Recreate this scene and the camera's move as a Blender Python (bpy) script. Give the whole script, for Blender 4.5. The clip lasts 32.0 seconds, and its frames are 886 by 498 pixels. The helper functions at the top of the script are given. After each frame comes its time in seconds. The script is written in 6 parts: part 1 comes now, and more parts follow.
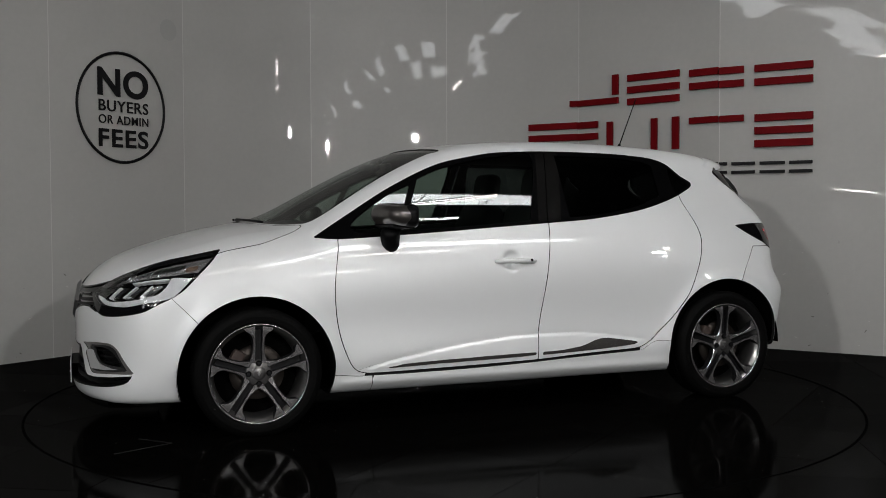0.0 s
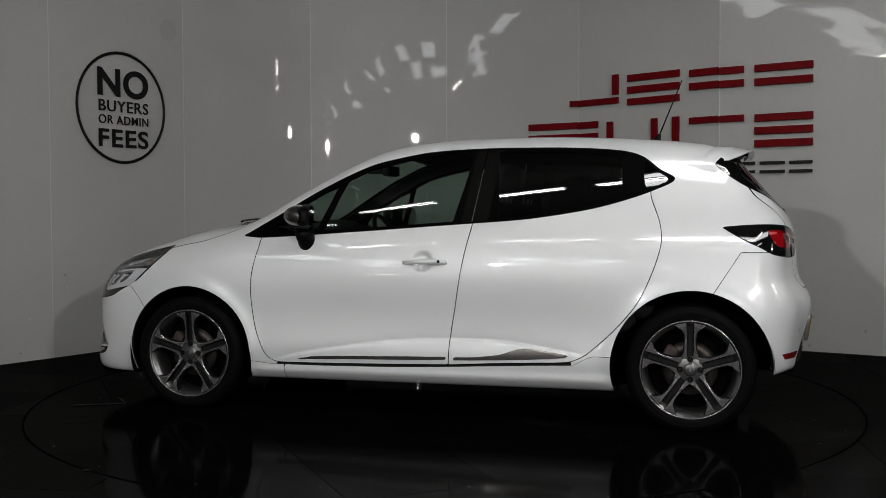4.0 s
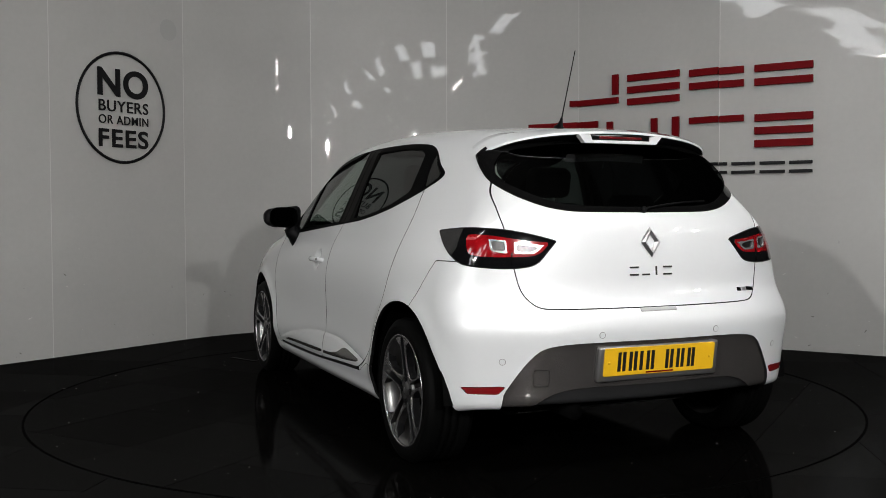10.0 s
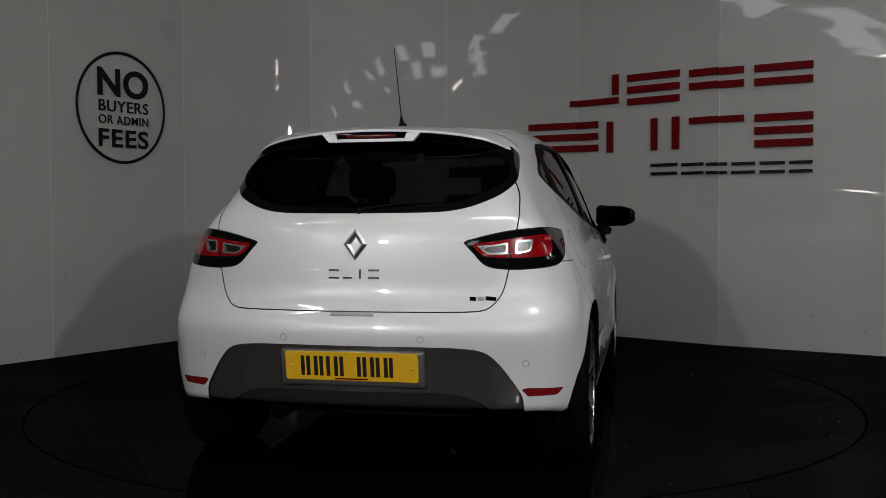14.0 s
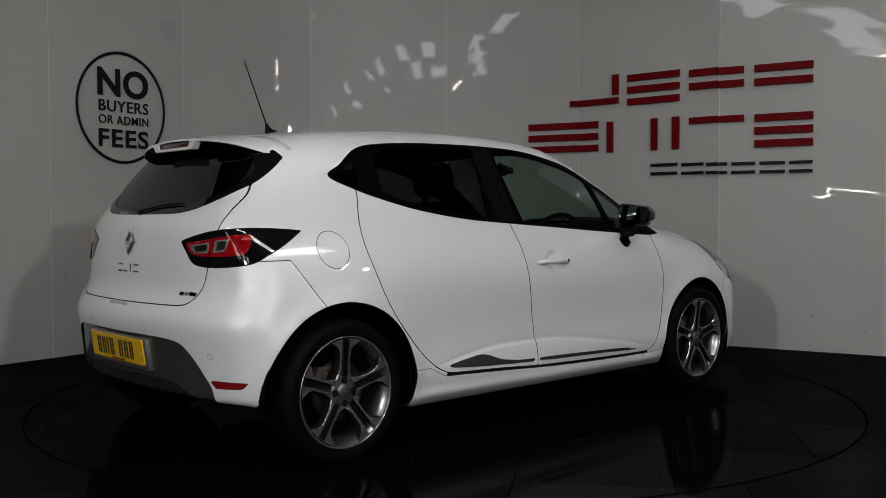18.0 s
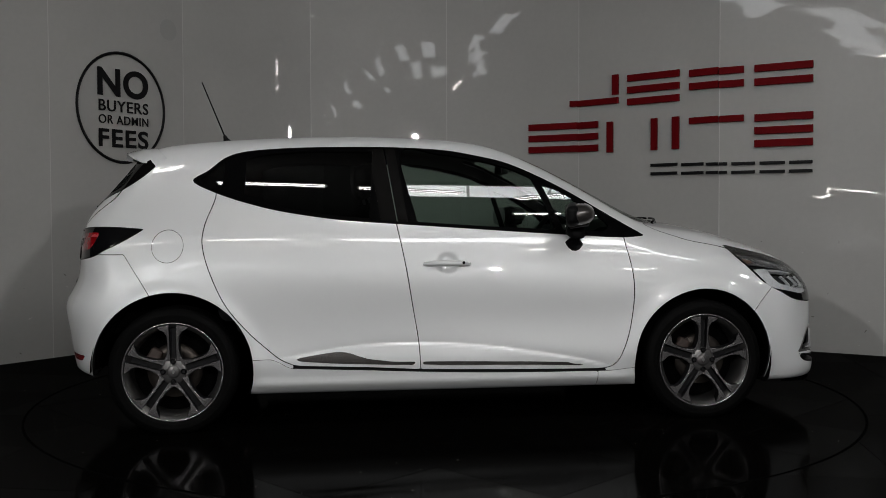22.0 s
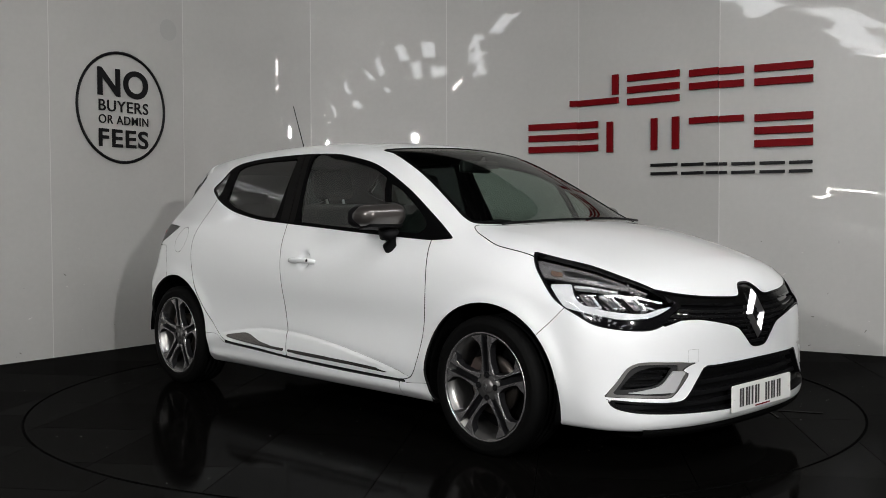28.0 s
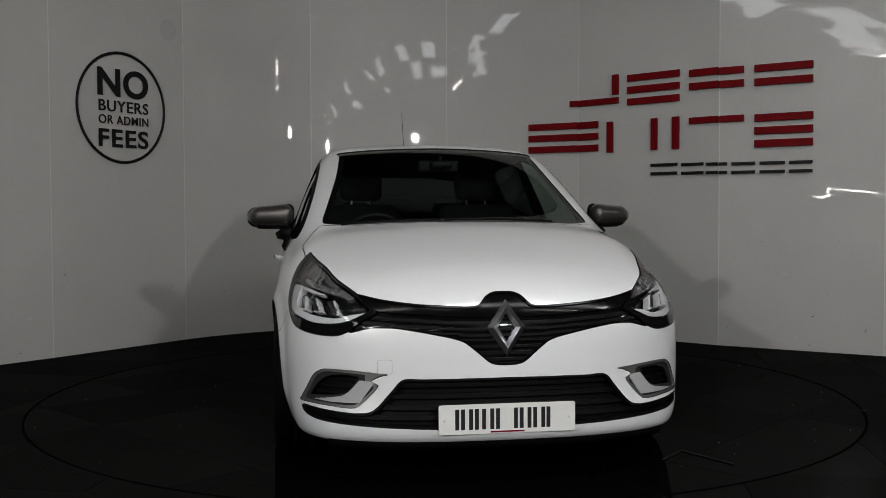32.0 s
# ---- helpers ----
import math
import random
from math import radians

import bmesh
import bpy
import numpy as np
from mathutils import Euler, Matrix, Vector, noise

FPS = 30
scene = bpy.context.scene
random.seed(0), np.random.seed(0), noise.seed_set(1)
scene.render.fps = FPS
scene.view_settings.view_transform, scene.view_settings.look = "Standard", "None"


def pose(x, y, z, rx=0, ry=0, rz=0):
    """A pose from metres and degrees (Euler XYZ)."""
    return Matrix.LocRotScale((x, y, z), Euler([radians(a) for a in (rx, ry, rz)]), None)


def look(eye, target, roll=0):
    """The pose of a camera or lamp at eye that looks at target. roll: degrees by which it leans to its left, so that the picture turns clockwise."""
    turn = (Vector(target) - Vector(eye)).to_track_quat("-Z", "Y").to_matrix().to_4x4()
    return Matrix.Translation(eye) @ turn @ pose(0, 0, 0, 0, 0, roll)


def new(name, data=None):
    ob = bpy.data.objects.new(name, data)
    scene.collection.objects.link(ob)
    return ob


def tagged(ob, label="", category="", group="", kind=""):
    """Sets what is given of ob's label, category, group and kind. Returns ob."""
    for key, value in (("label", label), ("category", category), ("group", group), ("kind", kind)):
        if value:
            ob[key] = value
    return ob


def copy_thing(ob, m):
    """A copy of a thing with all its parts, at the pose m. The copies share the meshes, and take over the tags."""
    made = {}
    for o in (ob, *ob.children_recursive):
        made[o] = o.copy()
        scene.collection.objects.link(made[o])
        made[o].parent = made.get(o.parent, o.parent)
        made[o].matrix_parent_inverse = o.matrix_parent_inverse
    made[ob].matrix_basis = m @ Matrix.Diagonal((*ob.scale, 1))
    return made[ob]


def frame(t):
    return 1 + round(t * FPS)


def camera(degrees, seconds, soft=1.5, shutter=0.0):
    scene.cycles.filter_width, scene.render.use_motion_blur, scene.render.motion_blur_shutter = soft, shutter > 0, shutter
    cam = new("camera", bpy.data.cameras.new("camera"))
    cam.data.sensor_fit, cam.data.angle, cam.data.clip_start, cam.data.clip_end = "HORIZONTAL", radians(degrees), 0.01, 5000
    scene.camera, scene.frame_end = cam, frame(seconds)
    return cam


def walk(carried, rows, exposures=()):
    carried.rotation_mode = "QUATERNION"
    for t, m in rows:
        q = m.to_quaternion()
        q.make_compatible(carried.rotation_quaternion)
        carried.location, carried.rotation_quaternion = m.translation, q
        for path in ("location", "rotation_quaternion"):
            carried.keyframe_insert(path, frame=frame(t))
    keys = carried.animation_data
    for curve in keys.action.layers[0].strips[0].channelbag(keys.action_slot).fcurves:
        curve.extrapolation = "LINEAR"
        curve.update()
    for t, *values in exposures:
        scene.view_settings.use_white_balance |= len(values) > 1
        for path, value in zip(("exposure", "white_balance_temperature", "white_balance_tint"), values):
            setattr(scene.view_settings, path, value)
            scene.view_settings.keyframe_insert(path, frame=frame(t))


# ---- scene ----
cam = camera(49.91, 32.0, soft=0.7)
EYE = (0.0, -5.527, 1.010)
HOLD = look(EYE, (-0.00576, -0.02969, 0.82684), roll=-0.219)
EXPOSURES = [(0.0, -0.25), (1.0, -0.35), (2.0, -0.35), (3.0, -0.40), (6.0, -0.38), (7.0, -0.26), (8.0, -0.08), (9.0, 0.24), (10.0, 0.22), (11.0, -0.28), (12.0, -0.39), (13.0, -0.72), (14.0, -0.85), (14.5, -0.87), (16.5, -0.63), (17.0, -0.60), (18.0, -0.51), (19.0, -0.66), (20.0, -0.76), (21.0, -0.75), (22.0, -0.69), (23.0, -0.83), (24.0, -0.67), (25.0, -0.46), (25.5, -0.24), (27.5, 0.41), (28.0, 0.47), (29.0, 0.62), (30.0, 0.35), (31.0, 0.13), (32.0, -0.29)]
walk(cam, [(0.0, HOLD), (32.0, HOLD)], EXPOSURES)

# heading of the car on the turntable, degrees, and where the car stands on it
HEADING = [(0.0, 200.7), (1.0, 192.0), (2.0, 183.35), (3.0, 174.65), (3.5, 170.3), (5.5, 152.85), (6.0, 148.5), (7.0, 139.75), (8.0, 130.95), (9.0, 122.15),
           (10.0, 113.3), (11.0, 104.45), (12.0, 95.6), (13.0, 86.75), (14.0, 77.85), (14.5, 73.4), (16.5, 55.65), (17.0, 51.25), (18.0, 42.4), (19.0, 33.55),
           (20.0, 24.7), (21.0, 15.9), (22.0, 7.15), (23.0, -1.65), (24.0, -10.45), (25.0, -19.15), (25.5, -23.5), (27.5, -40.9), (28.0, -45.3), (29.0, -54.35),
           (30.0, -63.4), (31.0, -72.4), (31.5, -76.8), (32.0, -80.8)]
CAR_OFFSET = (-0.094, -0.077)
PIVOT = (-0.008, 0.0)

# ---- light ----
world = bpy.data.worlds.new("world")
scene.world = world
world.use_nodes = True
world.node_tree.nodes["Background"].inputs[0].default_value = (0.8, 0.9, 1.0, 1)
world.node_tree.nodes["Background"].inputs[1].default_value = 0.02


def area_lamp(name, at, target, w, h, watts, colour=(1, 1, 1)):
    d = bpy.data.lights.new(name, "AREA")
    d.shape, d.size, d.size_y, d.energy, d.color = "RECTANGLE", w, h, watts, colour
    ob = new(name, d)
    ob.matrix_world = look(at, target)
    return ob


# ---- materials ----
MATS = {}


def mat(name, rgb, rough=0.5, metal=0.0, coat=0.0, coat_rough=0.03, grain=0.0, grain_scale=40.0, vary=0.0, vary_scale=3.0, bump=0.0, bump_scale=200.0,
        emit=0.0, ior=1.5, spec=0.5, rough_vary=0.0, coat_ior=1.5):
    if name in MATS:
        return MATS[name]
    m = bpy.data.materials.new(name)
    m.use_nodes = True
    nt = m.node_tree
    b = nt.nodes["Principled BSDF"]
    b.inputs["Base Color"].default_value = (*rgb, 1)
    b.inputs["Roughness"].default_value = rough
    b.inputs["Metallic"].default_value = metal
    b.inputs["IOR"].default_value = ior
    b.inputs["Specular IOR Level"].default_value = spec
    b.inputs["Coat Weight"].default_value = coat
    b.inputs["Coat Roughness"].default_value = coat_rough
    b.inputs["Coat IOR"].default_value = coat_ior
    if emit:
        b.inputs["Emission Color"].default_value = (*rgb, 1)
        b.inputs["Emission Strength"].default_value = emit
    co = nt.nodes.new("ShaderNodeTexCoord")
    if vary or grain or rough_vary:
        n1 = nt.nodes.new("ShaderNodeTexNoise")
        n1.inputs["Scale"].default_value, n1.inputs["Detail"].default_value = vary_scale, 5
        n2 = nt.nodes.new("ShaderNodeTexNoise")
        n2.inputs["Scale"].default_value, n2.inputs["Detail"].default_value = grain_scale, 3
        for n in (n1, n2):
            nt.links.new(co.outputs["Object"], n.inputs["Vector"])
        a1 = nt.nodes.new("ShaderNodeMath")
        a1.operation = "MULTIPLY_ADD"
        nt.links.new(n1.outputs["Fac"], a1.inputs[0])
        a1.inputs[1].default_value, a1.inputs[2].default_value = 2 * vary, 1 - vary
        a2 = nt.nodes.new("ShaderNodeMath")
        a2.operation = "MULTIPLY_ADD"
        nt.links.new(n2.outputs["Fac"], a2.inputs[0])
        a2.inputs[1].default_value, a2.inputs[2].default_value = 2 * grain, 1 - grain
        a3 = nt.nodes.new("ShaderNodeMath")
        a3.operation = "MULTIPLY"
        nt.links.new(a1.outputs[0], a3.inputs[0])
        nt.links.new(a2.outputs[0], a3.inputs[1])
        mix = nt.nodes.new("ShaderNodeVectorMath")
        mix.operation = "SCALE"
        mix.inputs[0].default_value = rgb
        nt.links.new(a3.outputs[0], mix.inputs["Scale"])
        nt.links.new(mix.outputs[0], b.inputs["Base Color"])
        if rough_vary:
            rv = nt.nodes.new("ShaderNodeMath")
            rv.operation = "MULTIPLY_ADD"
            nt.links.new(n1.outputs["Fac"], rv.inputs[0])
            rv.inputs[1].default_value, rv.inputs[2].default_value = 2 * rough_vary, rough - rough_vary
            nt.links.new(rv.outputs[0], b.inputs["Roughness"])
    if bump:
        n3 = nt.nodes.new("ShaderNodeTexNoise")
        n3.inputs["Scale"].default_value, n3.inputs["Detail"].default_value = bump_scale, 4
        nt.links.new(co.outputs["Object"], n3.inputs["Vector"])
        bp = nt.nodes.new("ShaderNodeBump")
        bp.inputs["Strength"].default_value, bp.inputs["Distance"].default_value = 1.0, bump
        nt.links.new(n3.outputs["Fac"], bp.inputs["Height"])
        nt.links.new(bp.outputs[0], b.inputs["Normal"])
    MATS[name] = m
    return m


def glass(name, tint, slant=0.92, rough=0.0):
    """A thin pane: it lets light through, tinted, and mirrors it at a slant."""
    m = bpy.data.materials.new(name)
    m.use_nodes = True
    nt = m.node_tree
    nt.nodes.clear()
    out = nt.nodes.new("ShaderNodeOutputMaterial")
    mix = nt.nodes.new("ShaderNodeMixShader")
    tr = nt.nodes.new("ShaderNodeBsdfTransparent")
    tr.inputs[0].default_value = (*tint, 1)
    gl = nt.nodes.new("ShaderNodeBsdfGlossy")
    gl.inputs["Roughness"].default_value = rough
    gl.inputs["Color"].default_value = (1, 1, 1, 1)
    # the gloss of a pane is the same from both of its sides
    lw = nt.nodes.new("ShaderNodeLayerWeight")
    lw.inputs["Blend"].default_value = 0.5
    pw = nt.nodes.new("ShaderNodeMath")
    pw.operation = "POWER"
    pw.inputs[1].default_value = 5.0
    nt.links.new(lw.outputs["Facing"], pw.inputs[0])
    fr = nt.nodes.new("ShaderNodeMath")
    fr.operation = "MULTIPLY_ADD"
    fr.inputs[1].default_value, fr.inputs[2].default_value = slant, 0.06
    nt.links.new(pw.outputs[0], fr.inputs[0])
    nt.links.new(fr.outputs[0], mix.inputs[0])
    nt.links.new(tr.outputs[0], mix.inputs[1])
    nt.links.new(gl.outputs[0], mix.inputs[2])
    nt.links.new(mix.outputs[0], out.inputs[0])
    return m


PAINT = mat("white_pearl_paint", (0.80, 0.81, 0.82), 0.45, metal=0.15, coat=1.0, coat_rough=0.02, vary=0.012, vary_scale=1.5, grain=0.012, grain_scale=900, coat_ior=1.62)
GLOSS_BLACK = mat("gloss_black", (0.004, 0.004, 0.0045), 0.06, coat=0.3, vary=0.1)
SATIN_BLACK = mat("satin_black_plastic", (0.004, 0.004, 0.0044), 0.45, spec=0.08, grain=0.2, grain_scale=500, bump=0.0003, bump_scale=600)
FRIT = mat("black_glass_border", (0.004, 0.004, 0.004), 0.03)
SILVER = mat("silver_plastic", (0.50, 0.50, 0.51), 0.30, metal=0.3, grain=0.05, grain_scale=600)
# black of the loose trim, also used to paint shade into gaps
RUBBER_AND_SHADE = mat("black_rubber_and_gap_shade", (0.006, 0.006, 0.006), 0.6, spec=0.2, grain=0.15)
UNDER = mat("underbody_black", (0.002, 0.002, 0.002), 0.9, spec=0.03, grain=0.3)
GUNMETAL = mat("gunmetal_paint", (0.155, 0.143, 0.138), 0.27, metal=0.75, coat=0.6, grain=0.1, grain_scale=1200, vary=0.05)
SATIN_GREY = mat("satin_grey_trim", (0.30, 0.29, 0.285), 0.34, metal=0.8, grain=0.06, grain_scale=700)
ALLOY = mat("machined_alloy", (0.36, 0.35, 0.355), 0.27, metal=0.85, vary=0.06, vary_scale=9, grain=0.06, grain_scale=300)
HUB_GREY = mat("hub_grey", (0.16, 0.155, 0.155), 0.36, metal=0.8, vary=0.1, vary_scale=30)
ALLOY_DARK = mat("dark_alloy", (0.008, 0.008, 0.009), 0.45, metal=0.2, spec=0.3, grain=0.1)
LAMP_METAL = mat("lamp_metal", (0.50, 0.50, 0.51), 0.22, metal=1.0, vary=0.25, vary_scale=40)
LAMP_DARK = mat("smoked_lamp_reflector", (0.12, 0.115, 0.115), 0.34, metal=1.0, vary=0.6, vary_scale=70)
LAMP_SMOKE = mat("smoked_lamp_glass", (0.05, 0.05, 0.055), 0.12, coat=1.0, vary=0.5, vary_scale=50)
CHROME = mat("chrome", (0.60, 0.60, 0.61), 0.33, metal=1.0, vary=0.03)
TYRE = mat("tyre_rubber", (0.0022, 0.0022, 0.0022), 0.65, spec=0.06, vary=0.2, vary_scale=12, grain=0.2, bump=0.0006, bump_scale=150)
BARREL = mat("rim_barrel", (0.30, 0.295, 0.29), 0.30, metal=0.95, vary=0.2, vary_scale=14)
DISC_STEEL = mat("brake_disc", (0.055, 0.047, 0.042), 0.45, metal=0.9, vary=0.25, vary_scale=20)
CALIPER = mat("rusty_caliper", (0.035, 0.022, 0.018), 0.7, vary=0.3, vary_scale=30)
GLASS_SIDE = glass("clear_tinted_glass", (0.48, 0.57, 0.52))
GLASS_DARK = glass("privacy_glass", (0.07, 0.078, 0.078), 0.6)
GLASS_FRONT = glass("windscreen_glass", (0.48, 0.55, 0.51), 0.55)
LENS = glass("clear_lens", (0.93, 0.94, 0.95))
TAIL_CLEAR = mat("clear_tail_lens", (0.52, 0.50, 0.50), 0.24, metal=0.75, coat=1.0, vary=0.5, vary_scale=60)
RED_GLINT = mat("painted_red_glint", (0.50, 0.07, 0.08), 0.2, coat=1.0, vary=0.3, vary_scale=50)
GRILLE_BLACK = mat("grille_black", (0.003, 0.003, 0.003), 0.14, spec=0.12, vary=0.1)
MIRROR_PAINT = mat("dark_gunmetal_paint", (0.085, 0.078, 0.074), 0.3, metal=0.7, coat=1.0, coat_rough=0.05, grain=0.08, grain_scale=1200)
WINDOW_BLACK = mat("black_window_frame", (0.002, 0.002, 0.0022), 0.4, spec=0.01, grain=0.2, grain_scale=500)
PILLAR_BLACK = mat("satin_pillar_black", (0.0045, 0.0042, 0.004), 0.42, spec=0.03, grain=0.2, grain_scale=500)
FOG_DARK = mat("dark_fog_trim", (0.022, 0.022, 0.023), 0.35, spec=0.3, grain=0.1)
SEAM = mat("panel_gap_line", (0.42, 0.42, 0.42), 0.6, grain=0.05)
RED_LENS = mat("red_lens", (0.24, 0.003, 0.006), 0.10, coat=1.0, vary=0.75, vary_scale=22)
RED_GLOSS = mat("red_reflector", (0.20, 0.008, 0.010), 0.15, coat=1.0, bump=0.0008, bump_scale=260)
RED_DARK = mat("dark_red_lens", (0.10, 0.004, 0.006), 0.15, coat=1.0, vary=0.3, vary_scale=60)
WHITE_LENS = mat("white_lamp_lens", (0.66, 0.66, 0.67), 0.25, coat=1.0, vary=0.2, vary_scale=40)
AMBER = mat("amber_reflector", (0.15, 0.10, 0.075), 0.25, coat=1.0)
FABRIC = mat("dark_seat_fabric", (0.010, 0.010, 0.011), 0.85, vary=0.2, grain=0.3, grain_scale=300, bump=0.0008, bump_scale=400)
TRIM_DARK = mat("dark_cabin_plastic", (0.007, 0.007, 0.0075), 0.6, grain=0.2, bump=0.0004, bump_scale=300)
PLATE_YELLOW = mat("yellow_plate", (0.80, 0.46, 0.015), 0.32, coat=0.5, grain=0.03, grain_scale=400)
PLATE_WHITE = mat("white_plate", (0.74, 0.74, 0.72), 0.32, coat=0.5, grain=0.03, grain_scale=400)
PLATE_BLACK = mat("plate_black", (0.01, 0.01, 0.01), 0.4)
MIRROR = mat("mirror_glass", (0.45, 0.46, 0.47), 0.02, metal=1.0)


def part(name, bm, material, parent, label="", smooth=True):
    me = bpy.data.meshes.new(name)
    bm.to_mesh(me)
    bm.free()
    return part_mesh(name, me, material, parent, label, smooth)


def part_mesh(name, me, material, parent, label="", smooth=True):
    me.materials.append(material)
    # folded edges of white panels go black: gap shade painted in
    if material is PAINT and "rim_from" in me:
        me.materials.append(RUBBER_AND_SHADE)
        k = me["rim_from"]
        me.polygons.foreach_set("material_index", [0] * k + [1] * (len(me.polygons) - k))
    if smooth:
        me.polygons.foreach_set("use_smooth", [True] * len(me.polygons))
    ob = new(name, me)
    ob.parent = parent
    if label:
        ob["label"] = label
    return ob


def box(bm, lo, hi, bevel=0.0, m=None, seg=2):
    c = [(a + b) / 2 for a, b in zip(lo, hi)]
    s = [b - a for a, b in zip(lo, hi)]
    got = bmesh.ops.create_cube(bm, size=1, matrix=Matrix.Translation(c) @ Matrix.Diagonal((*s, 1)))
    vs = got["verts"]
    if bevel:
        es = list({e for v in vs for e in v.link_edges})
        got = bmesh.ops.bevel(bm, geom=es, offset=bevel, segments=seg, affect="EDGES", profile=0.5)
        vs = got["verts"]
    if m is not None:
        bmesh.ops.transform(bm, matrix=m, verts=vs)
    return bm


def boxed(lo, hi, bevel=0.0, m=None, seg=2):
    return box(bmesh.new(), lo, hi, bevel, m, seg)


def cyl(bm, r1, r2, depth, m, seg=32, cap=True):
    bmesh.ops.create_cone(bm, cap_ends=cap, segments=seg, radius1=r1, radius2=r2, depth=depth, matrix=m)
    return bm


def lathe(profile, seg=64, axis="y"):
    """Turns a closed or open line of (radius, along) about an axis."""
    bm = bmesh.new()
    rings = []
    for k in range(seg):
        a = 2 * math.pi * k / seg
        rings.append([bm.verts.new((r * math.cos(a), h, r * math.sin(a)) if axis == "y" else (r * math.cos(a), r * math.sin(a), h)) for r, h in profile])
    for k in range(seg):
        p, q = rings[k], rings[(k + 1) % seg]
        for i in range(len(profile) - 1):
            bm.faces.new((p[i], p[i + 1], q[i + 1], q[i]))
    bmesh.ops.recalc_face_normals(bm, faces=bm.faces)
    return bm


def prism(outline, h0, h1, m=None, bevel=0.0):
    """A flat outline of (x, y), pulled up from h0 to h1."""
    bm = bmesh.new()
    low = [bm.verts.new((x, y, h0)) for x, y in outline]
    f = bm.faces.new(low)
    got = bmesh.ops.extrude_face_region(bm, geom=[f])
    up = [v for v in got["geom"] if isinstance(v, bmesh.types.BMVert)]
    bmesh.ops.translate(bm, verts=up, vec=(0, 0, h1 - h0))
    bmesh.ops.recalc_face_normals(bm, faces=bm.faces)
    if bevel:
        es = [e for e in bm.edges if abs(e.verts[0].co.z - e.verts[1].co.z) < 1e-7 and e.verts[0].co.z > max(h0, h1) - 1e-6]
        bmesh.ops.bevel(bm, geom=es, offset=bevel, segments=1, affect="EDGES")
    if m is not None:
        bmesh.ops.transform(bm, matrix=m, verts=bm.verts)
    return bm


def tube(points, radius, seg=8):
    """A round bar along a line of points."""
    bm = bmesh.new()
    pts = [Vector(p) for p in points]
    rs = radius if isinstance(radius, (list, tuple)) else [radius] * len(pts)
    rings = []
    for i, p in enumerate(pts):
        d = (pts[min(i + 1, len(pts) - 1)] - pts[max(i - 1, 0)]).normalized()
        u = d.orthogonal().normalized() if abs(d.z) > 0.9 else d.cross(Vector((0, 0, 1))).normalized()
        w = d.cross(u)
        rings.append([bm.verts.new(p + rs[i] * (math.cos(2 * math.pi * k / seg) * u + math.sin(2 * math.pi * k / seg) * w)) for k in range(seg)])
    for a, b in zip(rings, rings[1:]):
        for k in range(seg):
            bm.faces.new((a[k], a[(k + 1) % seg], b[(k + 1) % seg], b[k]))
    bm.faces.new(rings[0][::-1])
    bm.faces.new(rings[-1])
    bmesh.ops.recalc_face_normals(bm, faces=bm.faces)
    return bm


# ---- the room ----
def wall_material():
    m = mat("glossy_white_panel", (0.435, 0.430, 0.417), 0.5, coat=1.0, coat_rough=0.035, vary=0.09, vary_scale=1.1, grain=0.04, grain_scale=25)
    nt = m.node_tree
    b = nt.nodes["Principled BSDF"]
    co = nt.nodes.new("ShaderNodeTexCoord")
    # thin sheets are never quite flat
    n = nt.nodes.new("ShaderNodeTexNoise")
    n.inputs["Scale"].default_value, n.inputs["Detail"].default_value = 1.9, 1.6
    n.inputs["Distortion"].default_value = 0.7
    nt.links.new(co.outputs["Object"], n.inputs["Vector"])
    bp = nt.nodes.new("ShaderNodeBump")
    bp.inputs["Strength"].default_value, bp.inputs["Distance"].default_value = 1.0, 0.003
    nt.links.new(n.outputs["Fac"], bp.inputs["Height"])
    nt.links.new(bp.outputs[0], b.inputs["Coat Normal"])
    # scuffs and grime near the floor have a shape of their own
    sep = nt.nodes.new("ShaderNodeTexNoise")
    sep.inputs["Scale"].default_value, sep.inputs["Detail"].default_value = 5.0, 6
    nt.links.new(co.outputs["Object"], sep.inputs["Vector"])
    rough = nt.nodes.new("ShaderNodeMath")
    rough.operation = "MULTIPLY_ADD"
    nt.links.new(sep.outputs["Fac"], rough.inputs[0])
    rough.inputs[1].default_value, rough.inputs[2].default_value = 0.036, 0.002
    nt.links.new(rough.outputs[0], b.inputs["Coat Roughness"])
    return m


